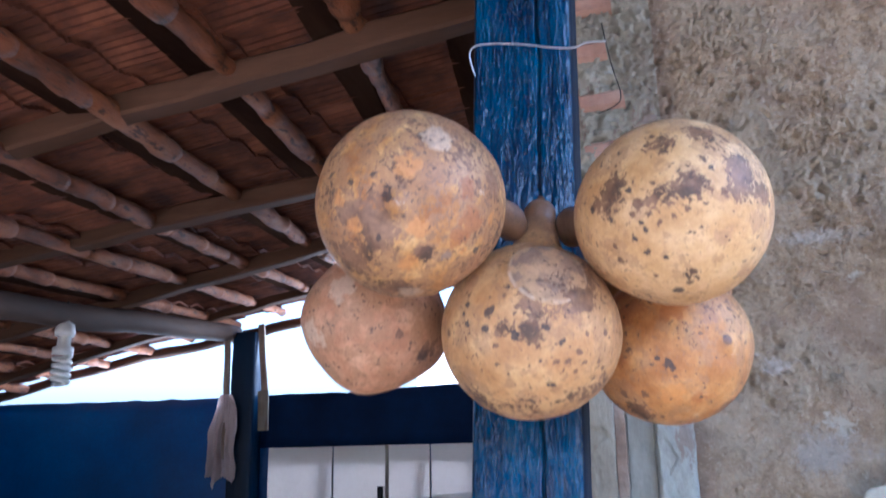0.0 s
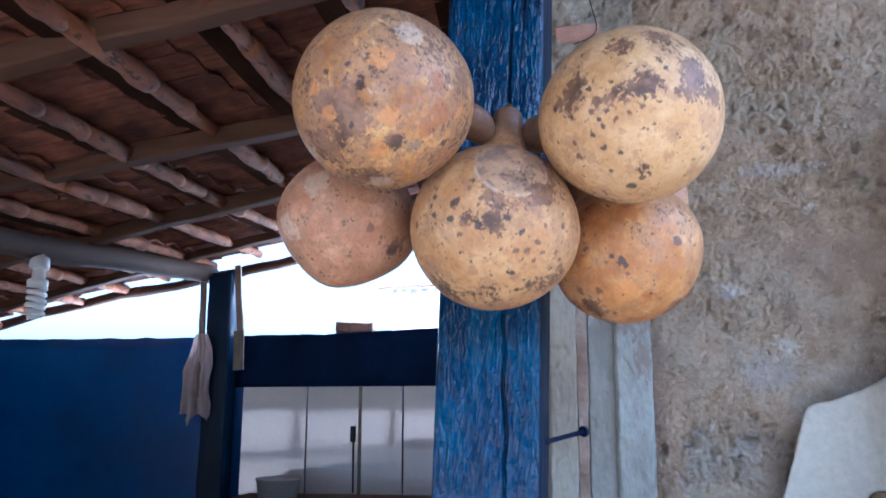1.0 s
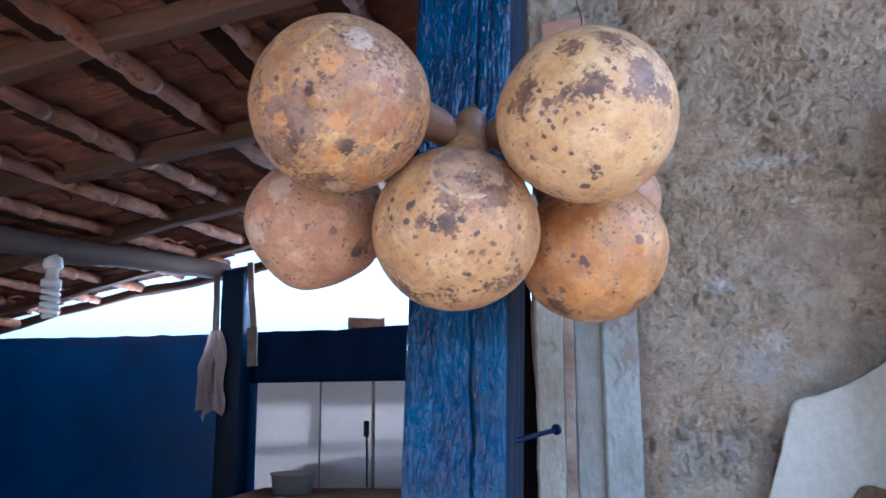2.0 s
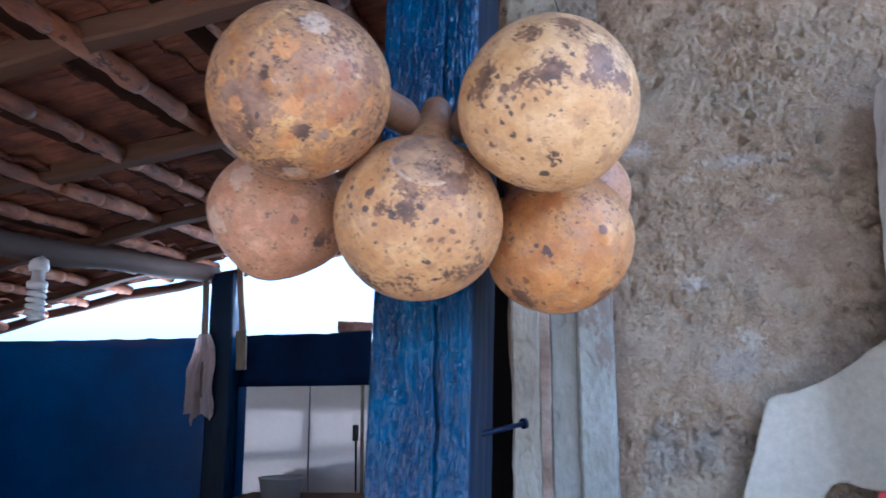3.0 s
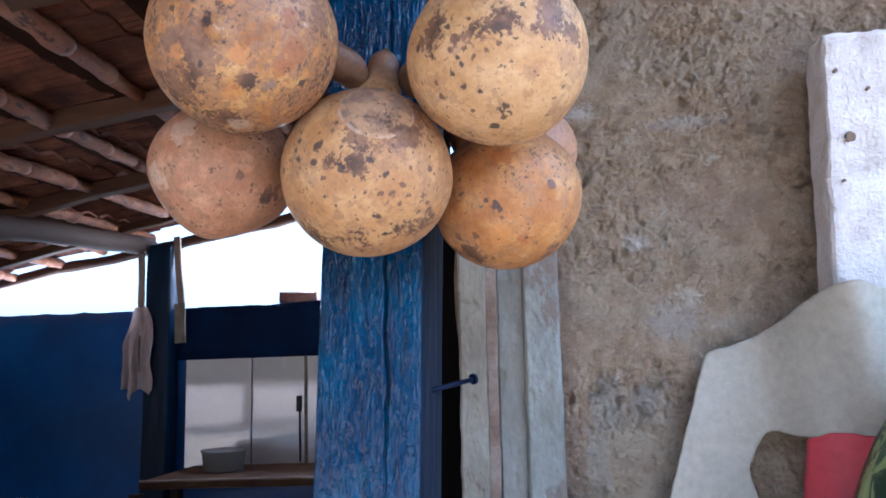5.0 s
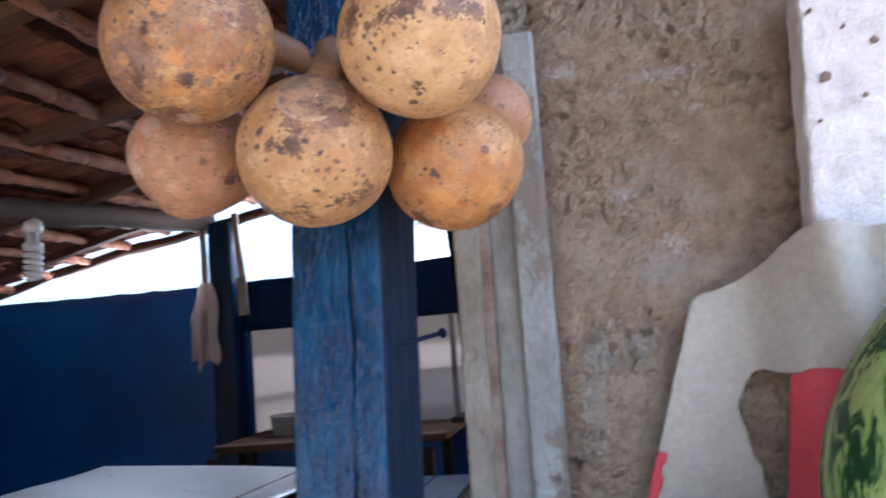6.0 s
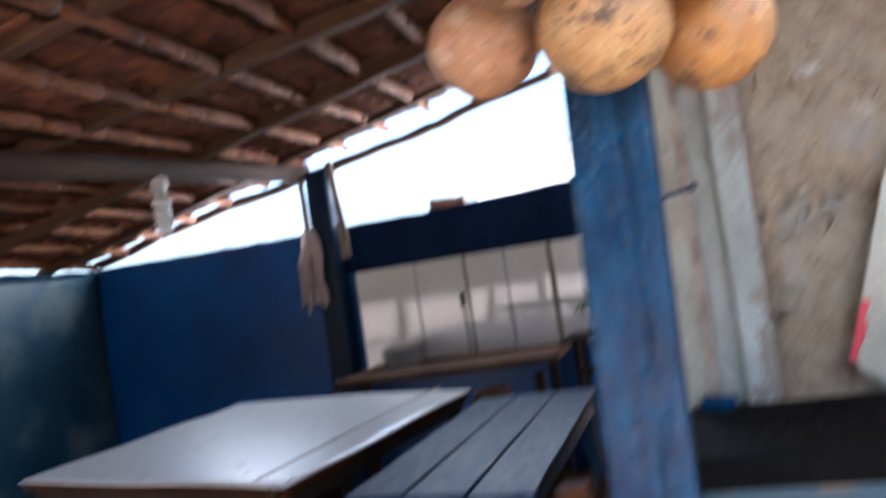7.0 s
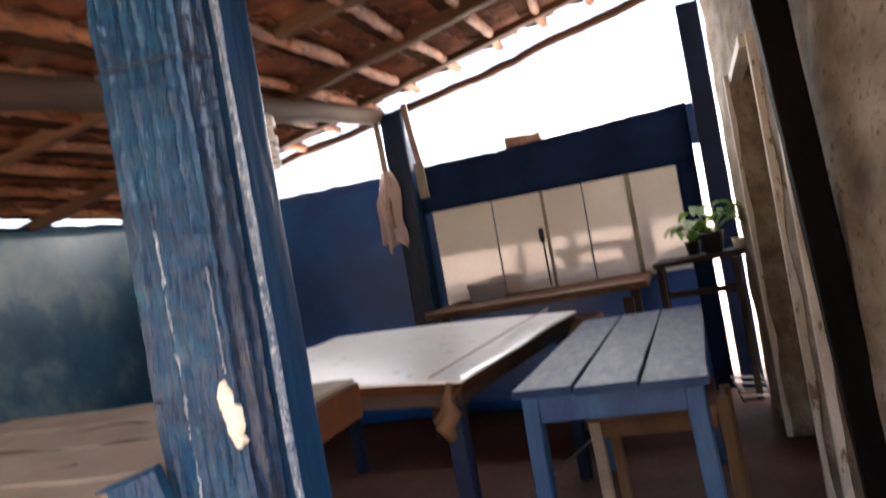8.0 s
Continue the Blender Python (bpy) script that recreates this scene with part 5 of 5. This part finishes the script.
bm = lathe([(0.0, 0.0), (0.1, 0.0), (0.13, 0.1), (0.12, 0.5), (0.10, 0.75), (0.05, 0.9), (0.0, 0.92)], (0.22, 0.58, 0.0), 28)
for v in bm.verts:
    v.co += 0.025 * noise.noise_vector(v.co * 9)
    v.co.z = max(0.0, v.co.z)
under("bag", bm, surface("pale_green_plastic", (0.25, 0.36, 0.22), (0.16, 0.26, 0.15), (0.4, 0.5, 0.36), 8, 60, (0.3, 0.5), 0.5, 0.004), sack, "", True)

# ---- wooden stand at the foot of the gourd post ----
stand = thing("wooden_stand", (-0.12, 0.46, 0), "orange-brown wooden trestle leaning at the blue post", "trestle")
under("upright", beam((-0.10, 0.46, 0.0), (-0.113, 0.46, 1.12), 0.024, 0.02, 0.003, 0.002, 8, up=(0, 1, 0)), ORANGE_WOOD, stand)
under("brace", beam((-0.115, 0.435, 1.055), (-0.62, 0.435, 0.02), 0.022, 0.018, 0.003, 0.002, 8, up=(0, 1, 0)), ORANGE_WOOD, stand)
under("rear_leg", beam((-0.135, 0.50, 0.98), (-0.17, 0.52, 0.0), 0.02, 0.02, 0.003, 0.002, 8, up=(0, 1, 0)), ORANGE_WOOD, stand)

# ---- tables ----
table = thing("blue_table", (-0.771, 2.602, 0), "blue painted plank table, scuffed white, with square legs", "table")
for k in range(3):
    x0, x1 = -1.04 + 0.199 * k, -1.04 + 0.199 * (k + 1) - 0.011
    xe = -1.04 + 0.19 * k + 0.095
    bm = beam(((x0 + x1) / 2, 1.832 - 0.145 * (x0 + 0.1 + 1.04), 0.727), (xe, 3.37, 0.727), x1 - x0, 0.026, 0.004, 0.003, 16, seed=k)
    under("plank", bm, BLUE_TABLE, table)
for lo, hi in (((-1.0, 1.83, 0.63), (-0.49, 1.85, 0.712)), ((-1.01, 3.30, 0.63), (-0.52, 3.32, 0.712)), ((-1.005, 1.85, 0.63), (-0.985, 3.30, 0.712)), ((-0.515, 1.85, 0.63), (-0.495, 3.30, 0.712))):
    under("apron", block(lo, hi, 0.004), BLUE_LEG, table, "worn paler blue apron")
for lx, ly, s in ((-0.985, 1.85, -1), (-0.50, 1.83, 1), (-0.99, 3.30, -1), (-0.525, 3.30, 1)):
    under("leg", beam((lx + 0.02 * s, ly, 0.0), (lx, ly, 0.712), 0.055, 0.055, 0.005, 0.003, 8, up=(0, 1, 0)), BLUE_LEG, table)
chair = thing("stool", (-0.65, 2.6, 0), "bare pale wooden stool pushed under the blue table", "stool")
for lx, ly, top in ((-0.905, 2.41, 0.47), (-0.44, 2.41, 0.52), (-0.90, 2.80, 0.47), (-0.43, 2.80, 0.47)):
    under("leg", beam((lx + 0.01, ly, 0.0), (lx, ly, top), 0.045, 0.035, 0.004, 0.003, 8, up=(0, 1, 0), seed=lx * 9), LIGHT_WOOD if lx < -0.9 else RAW_WOOD, chair)
under("seat", block((-0.93, 2.39, 0.47), (-0.46, 2.83, 0.50), 0.005), RAW_WOOD, chair)
under("front_rail", block((-0.88, 2.402, 0.41), (-0.465, 2.42, 0.468), 0.004), RAW_WOOD, chair)
under("stretcher", block((-0.45, 2.43, 0.26), (-0.43, 2.78, 0.29), 0.003), RAW_WOOD, chair)
under("side_rail", block((-0.45, 2.43, 0.42), (-0.43, 2.78, 0.466), 0.003), RAW_WOOD, chair)

white_table = thing("white_table", (-1.816, 2.739, 0), "large table under a white glossy sheet, corner tied with cloth", "table")
CORNERS = [Vector((-1.165, 1.731, 0.81)), Vector((-1.05, 3.266, 0.81)), Vector((-2.6, 3.68, 0.81)), Vector((-2.5, 2.06, 0.81))]


def quad_sheet(corners, n, thick, sag, seed, drop=0.0):
    """A thin warped board over four corners."""
    a, b2, c, d = corners
    verts, quads = [], []
    for layer in (0, 1):
        for j in range(n + 1):
            for i in range(n + 1):
                p = a.lerp(b2, i / n).lerp(d.lerp(c, i / n), j / n).copy()
                p.z += sag * noise.noise(Vector((p.x * 1.6, p.y * 1.6, seed))) - layer * thick - drop
                verts.append(tuple(p))
    o = (n + 1) ** 2
    for j in range(n):
        for i in range(n):
            q = j * (n + 1) + i
            quads.append((q, q + 1, q + n + 2, q + n + 1))
            quads.append((o + q, o + q + n + 1, o + q + n + 2, o + q + 1))
    rim = [i for i in range(n)] + [i * (n + 1) + n for i in range(n)] + [o - 1 - i for i in range(n)] + [(n - i) * (n + 1) for i in range(n)]
    for u, w in zip(rim, rim[1:] + rim[:1]):
        quads.append((u, u + o, w + o, w))
    return verts, quads


v, f = quad_sheet(CORNERS, 40, 0.007, 0.012, 2.0)
mesh_part("sheet", shift(v, white_table.location), f, SHEET_TOP, white_table)
v, f = quad_sheet([c + (Vector((-1.864, 2.693, 0.832)) - c) * 0.012 for c in CORNERS], 40, 0.028, 0.012, 2.0, 0.013)
mesh_part("board", shift(v, white_table.location), f, ORANGE_WOOD, white_table, "bare brown board under the sheet")
for (a, b2) in ((0, 1), (1, 2), (2, 3), (3, 0)):
    mid = Vector((-1.864, 2.693, 0.76))
    p, q = (CORNERS[a].lerp(mid, 0.06)), (CORNERS[b2].lerp(mid, 0.06))
    p.z = q.z = 0.745
    under("rail", beam(p, q, 0.03, 0.05, 0.004, 0.003, 8), DARK_WOOD, white_table)
for c in CORNERS:
    p = c.lerp(Vector((-1.864, 2.693, 0.76)), 0.1)
    under("leg", beam((p.x, p.y, 0.0), (p.x, p.y, 0.73), 0.06, 0.06, 0.005, 0.003, 8, up=(0, 1, 0)), NAVY, white_table)
under("seam", beam((-1.267, 1.735, 0.83), (-1.178, 3.223, 0.842), 0.014, 0.003, 0.001, 0.004, 20, seed=4), CARD, white_table, "brown stained seam")
tie_pts = [(-1.199, 1.735, 0.804), (-1.219, 1.717, 0.755), (-1.204, 1.712, 0.716), (-1.229, 1.707, 0.677), (-1.209, 1.712, 0.639)]
under("cloth_tie", pole(tie_pts, [0.012, 0.022, 0.032, 0.026, 0.018], 10, 0.9, 3), RAW_WOOD, white_table, "knotted brown cloth tie", True)
under("brace", beam((-1.178, 1.79, 0.805), (-1.285, 1.772, 0.678), 0.03, 0.02, 0.003, 0.002, 4), RAW_WOOD, white_table)
under("brace", beam((-1.504, 1.872, 0.071), (-0.917, 2.374, 0.418), 0.006, 0.006, 0.001), WIRE, white_table, "thin metal rod")

slab_counter = thing("timber_counter", (-1.75, 0.6, 0), "thick raw timber counter with a cracked brown top", "counter")
for k, (y0, y1, xe) in enumerate(((0.18, 0.395, -1.175), (0.40, 0.605, -1.150), (0.61, 0.80, -1.128), (0.805, 0.985, -1.138))):
    under("plank", beam((xe, (y0 + y1) / 2, 0.935), (-2.12, (y0 + y1) / 2 + 0.02, 0.935), y1 - y0, 0.08, 0.006, 0.006, 22, seed=k + 2), CARD, slab_counter)
under("end_cap", beam((-1.121, 0.615, 0.93), (-1.132, 0.985, 0.93), 0.012, 0.074, 0.003, 0.004, 8, seed=5), ORANGE_WOOD, slab_counter, "orange sawn end grain")
for lx in (-1.3, -2.0):
    for ly in (0.3, 0.88):
        under("leg", block((lx - 0.03, ly - 0.03, 0.0), (lx + 0.03, ly + 0.03, 0.895), 0.004), DARK_WOOD, slab_counter)
for k in range(4):
    p, q = Vector((-2.08 + 0.12 * k, 0.30 + 0.155 * k, 0.9765)), Vector((-1.45 + 0.07 * k, 0.33 + 0.15 * k, 0.9765))
    under("crack", beam(p, q, 0.0022, 0.003, 0.0006, 0.02, 30, seed=k), DARK_WOOD, slab_counter, "dark drying crack")
brace = thing("brace", (-1.16, 0.37, 0), "short worn blue-grey board nailed slanting to the post", "board")
under("board", beam((-1.115, 0.375, 0.965), (-1.30, 0.30, 0.915), 0.03, 0.06, 0.005, 0.004, 10, seed=3), BLUE_OLD, brace)
under("leg", block((-1.29, 0.285, 0.0), (-1.25, 0.32, 0.90), 0.004), DARK_WOOD, brace)

# ---- far wall: window, sill bench, plant stand, cloth ----
window = thing("window_1", (-1.354, 4.766, 0.805), "white enamelled folding window shutters, closed, with a black latch", "window", kind="structure")
edges_x = (-2.228, -1.775, -1.413, -1.132, -0.823, -0.50)
for a, b2 in zip(edges_x, edges_x[1:]):
    leaf = under("leaf", block((a + 0.004, 4.747, 0.815), (b2 - 0.004, 4.767, 1.50), 0.004), PANEL_WHITE, window)
    if a == -1.775:
        latch_leaf = leaf
under("frame_stile", block((-0.841, 4.742, 0.814), (-0.807, 4.751, 1.503), 0.003), LIME, window, "whitish stile")
under("frame_stile", block((-1.425, 4.744, 0.814), (-1.402, 4.751, 1.503), 0.003), LIME, window, "whitish stile")
under("latch", block((-1.473, 4.727, 1.15), (-1.441, 4.749, 1.25), 0.006), BLACK_IRON, latch_leaf, "black iron latch")
under("latch_rod", pole([(-1.454, 4.74, 1.15), (-1.45, 4.74, 0.841)], 0.006, 8), BLACK_IRON, latch_leaf)
sink = thing("sill_bench", (-1.458, 4.389, 0), "long timber bench under the window with a pale front edge", "bench")
under("top", beam((-2.141, 4.407, 0.808), (-0.765, 4.433, 0.817), 0.74, 0.04, 0.005, 0.004, 12), RAW_WOOD, sink)
under("front_edge", beam((-2.147, 4.069, 0.807), (-0.767, 4.096, 0.819), 0.02, 0.05, 0.004, 0.003, 12), LIGHT_WOOD, sink, "pale bare wood edge")
for x0 in (-2.25, -0.92):
    for y0 in (4.13, 4.62):
        under("leg", block((x0, y0, 0.0), (x0 + 0.06, y0 + 0.06, 0.745), 0.004), DARK_WOOD, sink)
grate = thing("grate", (-0.3, 4.5, 0.0), "small white slatted grate lying on the floor by the wall gap", "grate")
for k in range(4):
    under("slat", beam((-0.40 + 0.012 * k, 4.56 - 0.05 * k, 0.115 - 0.028 * k), (-0.22 + 0.012 * k, 4.53 - 0.05 * k, 0.107 - 0.028 * k), 0.03, 0.008, 0.002), LIME, grate)
under("side_bar", beam((-0.395, 4.58, 0.122), (-0.35, 4.37, 0.006), 0.012, 0.012, 0.002), DARK_WOOD, grate)
under("side_bar", beam((-0.225, 4.55, 0.115), (-0.18, 4.34, 0.006), 0.012, 0.012, 0.002), DARK_WOOD, grate)
tub = thing("plastic_tub", (-1.839, 4.477, 0.831), "clear plastic tub on the bench", "tub")
under("body", lathe([(0.0, 0.0), (0.115, 0.0), (0.13, 0.11), (0.138, 0.112), (0.138, 0.12), (0.125, 0.118), (0.11, 0.008), (0.0, 0.008)], (-1.839, 4.477, 0.831), 32), TUB, tub, "", True)
pot2 = thing("clay_pot", (-1.118, 3.917, 0), "round brown clay pot in front of the bench", "pot")
under("body", lathe([(0.0, 0.0), (0.09, 0.0), (0.16, 0.2), (0.17, 0.45), (0.13, 0.62), (0.1, 0.68), (0.105, 0.7), (0.09, 0.7), (0.08, 0.66), (0.0, 0.66)], (-1.118, 3.917, 0), 32), RAW_WOOD, pot2, "", True)

stand2 = thing("plant_stand", (-0.447, 4.17, 0), "dark narrow wooden table holding potted plants", "table")
under("top", beam((-0.693, 4.17, 0.912), (-0.205, 4.135, 0.921), 0.36, 0.03, 0.004, 0.003, 8), DARK_WOOD, stand2)
for p in ((-0.70, 4.46), (-0.25, 4.43), (-0.70, 4.72), (-0.25, 4.70)):
    under("leg", block((p[0] - 0.02, p[1] - 0.02, 0.0), (p[0] + 0.02, p[1] + 0.02, 0.867), 0.003), DARK_WOOD, stand2)
under("stretcher", block((-0.648, 4.039, 0.711), (-0.255, 4.056, 0.747), 0.003), DARK_WOOD, stand2)


def plant(x, y, z, size, seed):
    """A potted plant with broad pointed leaves on thin stalks."""
    owner = thing("potted_plant", (x, y, z), "small green leafy plant in a black plastic pot", "plant", "potted plants")
    under("pot", lathe([(0.0, 0.0), (0.045 * size, 0.0), (0.06 * size, 0.10 * size), (0.066 * size, 0.102 * size), (0.066 * size, 0.112 * size), (0.054 * size, 0.11 * size), (0.05 * size, 0.09 * size), (0.0, 0.09 * size)], (x, y, z), 24), POT, owner, "", True)
    r = random.Random(seed)
    for k in range(14):
        ang, tilt, ln = r.uniform(0, 6.28), r.uniform(0.25, 1.15), r.uniform(0.09, 0.16) * size
        root = Vector((x, y, z + 0.09 * size))
        out = Vector((math.cos(ang), math.sin(ang), 0))
        tip = root + out * ln * math.sin(tilt) + Vector((0, 0, ln * math.cos(tilt) + 0.02))
        bm = pole([root, root.lerp(tip, 0.5) + Vector((0, 0, 0.012)), tip], [0.003, 0.0025, 0.002], 6)
        stem = under("stem", bm, LEAF, owner, "", True)
        side = out.cross(Vector((0, 0, 1)))
        lw, ll = r.uniform(0.044, 0.06) * size, r.uniform(0.10, 0.145) * size
        bm = bmesh.new()
        rows_l = []
        for i in range(7):
            s = i / 6
            w = lw * math.sin(math.pi * min(1, s * 0.9 + 0.08)) ** 0.8 * (1 - 0.25 * s)
            c = tip + out * ll * s + Vector((0, 0, 0.02 * math.sin(s * 2.6) - 0.045 * s * s))
            rows_l.append([bm.verts.new(c + side * w * q + Vector((0, 0, 0.25 * w * abs(q)))) for q in (-1, -0.5, 0, 0.5, 1)])
        for a, b2 in zip(rows_l, rows_l[1:]):
            for i in range(4):
                bm.faces.new((a[i], a[i + 1], b2[i + 1], b2[i]))
        bmesh.ops.solidify(bm, geom=bm.faces[:], thickness=0.0012)
        under("leaf", bm, LEAF, stem, "", True)
    return owner


plant(-0.365, 4.1, 0.933, 1.05, 3)
plant(-0.475, 4.2, 0.931, 0.72, 8)
cup = thing("cup", (-0.227, 4.082, 0.935), "small white cup on the plant stand", "cup")
under("body", lathe([(0.0, 0.0), (0.025, 0.0), (0.034, 0.06), (0.031, 0.06), (0.022, 0.006), (0.0, 0.006)], (-0.232, 4.082, 0.936), 20), CERAMIC, cup, "", True)

rod = thing("pole", (-2.519, 4.696, 1.386), "thin pale pole leaning by the far post", "pole")
under("stick", pole(along((-2.492, 4.626, 2.205), (-2.474, 4.626, 1.432), 8), 0.022, 8, 0.2), LIGHT_WOOD, rod, "", True)
plank = thing("plank", (-2.219, 4.696, 1.614), "pale board nailed upright beside the far post", "plank")
under("board", beam((-2.282, 4.688, 2.314), (-2.237, 4.688, 1.859), 0.045, 0.02, 0.003, 0.003, 8, up=(0, 1, 0)), LIGHT_WOOD, plank)
under("paper_strip", beam((-2.242, 4.67, 1.868), (-2.228, 4.67, 1.609), 0.075, 0.012, 0.003, 0.004, 8, up=(0, 1, 0)), LIME, plank, "pale weathered strip")
cloth = thing("cloth", (-2.492, 4.652, 1.305), "faded pinkish rag hanging from the pole", "cloth")
verts, quads = [], []
nz, nx = 60, 44
for layer in (0, 1):
    for j in range(nz + 1):
        s = j / nz
        for i in range(nx + 1):
            u = i / nx - 0.5
            width = 0.075 + 0.12 * min(1.0, s * 2.2) + 0.02 * math.sin(s * 7.0)
            fold = math.sin(u * 17 + s * 2.2 + 0.8 * math.sin(s * 5)) + 0.5 * math.sin(u * 37 - s * 4)
            x = -2.465 - 0.035 * s * s + u * width + 0.010 * math.sin(s * 8) + 0.006 * noise.noise(Vector((u * 9, s * 6, 1)))
            y = 4.590 + 0.020 * fold * (0.35 + 0.8 * s) + 0.02 * s + 0.008 * noise.noise(Vector((u * 14, s * 9, 4))) + layer * 0.003
            hem = 0.52 + 0.075 * max(0.0, 1 - abs(u + 0.20) / 0.16) + 0.045 * max(0.0, 1 - abs(u - 0.36) / 0.14) + 0.012 * noise.noise(Vector((u * 22, 2, 0)))
            z = 1.845 - s * hem
            verts.append((x, y, z))
o = (nx + 1) * (nz + 1)
for j in range(nz):
    for i in range(nx):
        q = j * (nx + 1) + i
        quads.append((q, q + 1, q + nx + 2, q + nx + 1))
        quads.append((o + q, o + q + nx + 1, o + q + nx + 2, o + q + 1))
mesh_part("rag", shift(verts, cloth.location), quads, CLOTH, cloth)

rubble = thing("brick", (-1.5, 4.84, 1.85), "broken pale brick lying on the wall top", "brick")
under("body", beam((-1.62, 4.84, 1.885), (-1.36, 4.85, 1.89), 0.09, 0.075, 0.012, 0.03, 8, seed=2), BRICK, rubble)
wall_stub = part("wall_stub", block((-0.382, 4.784, 1.613), (-0.327, 4.891, 1.886), 0.006), BLUE_WALL)
tagged(wall_stub, "end of the blue wall above the gap", "wall", kind="structure")

# ---- lamp ----
lamp = thing("lamp", (-2.39, 2.949, 2.075), "white spiral energy-saving bulb in a hanging socket", "lamp")
under("socket", lathe([(0.0, 2.084), (0.012, 2.084), (0.014, 2.056), (0.038, 2.042), (0.044, 2.008), (0.04, 1.99), (0.0, 1.99)], (-2.39, 2.949, 0), 24), CERAMIC, lamp, "", True)
under("cord", pole([(-2.39, 2.949, 2.075), (-2.39, 2.949, 2.151)], 0.004, 8), BLACK_IRON, lamp)
under("ballast", lathe([(0.0, 1.995), (0.028, 1.99), (0.028, 1.947), (0.044, 1.937), (0.044, 1.909), (0.0, 1.904)], (-2.39, 2.949, 0), 24), CERAMIC, lamp, "", True)
spiral = [(-2.39 + 0.033 * math.cos(a), 2.949 + 0.033 * math.sin(a), 1.904 - 0.13 * a / (2 * math.pi * 4.5)) for a in (i * 2 * math.pi / 14 for i in range(64))]
under("spiral_tube", pole(spiral, 0.0115, 8), BULB, lamp, "white glass spiral", True)

# ---- yard across from the veranda, seen in the shutters' gloss ----
TREE_LEAF = surface("yard_tree_foliage", (0.06, 0.10, 0.025), (0.035, 0.06, 0.015), (0.11, 0.15, 0.04), 2.0, 20, (0.5, 0.7), 0.2, 0.002)
BARK = surface("grey_brown_bark", (0.14, 0.10, 0.075), (0.08, 0.055, 0.04), (0.2, 0.15, 0.12), 5, 40, (0.8, 0.95), 0.8, 0.01)


def tree(x, y, height, spread, seed):
    """A yard tree: forked trunk and a ragged crown of many small leaves in clumps."""
    r = random.Random(seed)
    owner = thing("tree", (x, y, -0.03), "broad green yard tree with a ragged crown", "tree", "yard trees")
    fork = Vector((x, y, height * 0.38))
    under("trunk", pole([(x, y, -0.1), (x + 0.08, y, height * 0.2), fork], [0.17, 0.13, 0.11], 10, 0.2, seed), BARK, owner, "", True)
    verts, quads = [], []
    for k in range(9):
        ang = 6.28 * k / 9 + r.uniform(-0.3, 0.3)
        end = fork + Vector((math.cos(ang) * spread * r.uniform(0.45, 0.9), math.sin(ang) * spread * r.uniform(0.45, 0.9), height * r.uniform(0.15, 0.55)))
        mid = fork.lerp(end, 0.5) + Vector((0, 0, 0.25))
        under("limb", pole([fork, mid, end], [0.07, 0.045, 0.02], 7, 0.2, k), BARK, owner, "", True)
        for c in range(5):
            hub = mid.lerp(end, r.uniform(0.3, 1.25)) + Vector((r.gauss(0, 0.3), r.gauss(0, 0.3), r.gauss(0.1, 0.3)))
            for _ in range(90):
                p = hub + Vector((r.gauss(0, 0.42), r.gauss(0, 0.42), r.gauss(0, 0.32)))
                a = Vector((r.gauss(0, 1), r.gauss(0, 1), r.gauss(0, 1))).normalized() * 0.09
                b2 = a.orthogonal().normalized() * 0.045
                o = len(verts)
                verts += [tuple(p - a - owner.location), tuple(p + b2 - owner.location), tuple(p + a - owner.location), tuple(p - b2 - owner.location)]
                quads.append((o, o + 1, o + 2, o + 3))
    mesh_part("crown", verts, quads, TREE_LEAF, owner, smooth=False)


for tx, ty, th, ts, sd in ((-6.5, -15.5, 4.4, 2.3, 1), (-2.2, -11.5, 5.2, 2.5, 2), (2.0, -15.5, 4.2, 2.2, 3), (6.5, -11.0, 5.0, 2.6, 4), (-11.0, -12.0, 5.4, 2.6, 5), (11.0, -9.5, 4.8, 2.4, 6), (0.0, -14.5, 5.6, 2.6, 7), (-15.0, -8.0, 5.0, 2.5, 8), (-4.2, -12.6, 3.4, 1.9, 9), (-0.4, -13.4, 3.3, 1.9, 10), (4.3, -12.7, 3.5, 2.0, 11), (-8.5, -12.0, 3.6, 2.0, 12)):
    tree(tx, ty, th, ts, sd)
house = thing("house", (3.2, -15.5, -0.03), "low pale house with a red tile roof across the yard", "house")
under("wall", block((-0.5, -18.0, -0.1), (7.0, -14.0, 2.6), 0.02), LIME, house)
under("roof", beam((3.25, -18.6, 3.1), (3.25, -13.4, 2.6), 8.4, 0.14, 0.02, 0.0, 0), TILE, house, "red clay tile roof")
under("door", block((2.6, -13.99, -0.03), (3.5, -13.95, 2.05), 0.01), BLUE_WALL, house, "blue door")

neighbour = thing("neighbour_house", (-2.0, 9.2, -0.03), "white neighbouring house wall under an orange tile eave", "house")
under("wall", block((-2.35, 9.1, -0.1), (1.2, 13.0, 2.80), 0.02), TRIM_WHITE, neighbour)
for k in range(29):
    x = -2.45 + 0.13 * k
    under("eave_tile", beam((x, 8.98 + 0.03 * math.sin(k * 1.7), 2.80 + 0.003 * k), (x + 0.01, 9.5, 2.90 + 0.003 * k), 0.11, 0.016, 0.005, 0.0, 0), TILE, neighbour)

# ---- roof tiles nearest the yard, each a piece ----
for m in TILE_PLACES:
    tile = new("tile", tile_mesh)
    tile.parent = roof
    tile.matrix_basis = back_in @ m
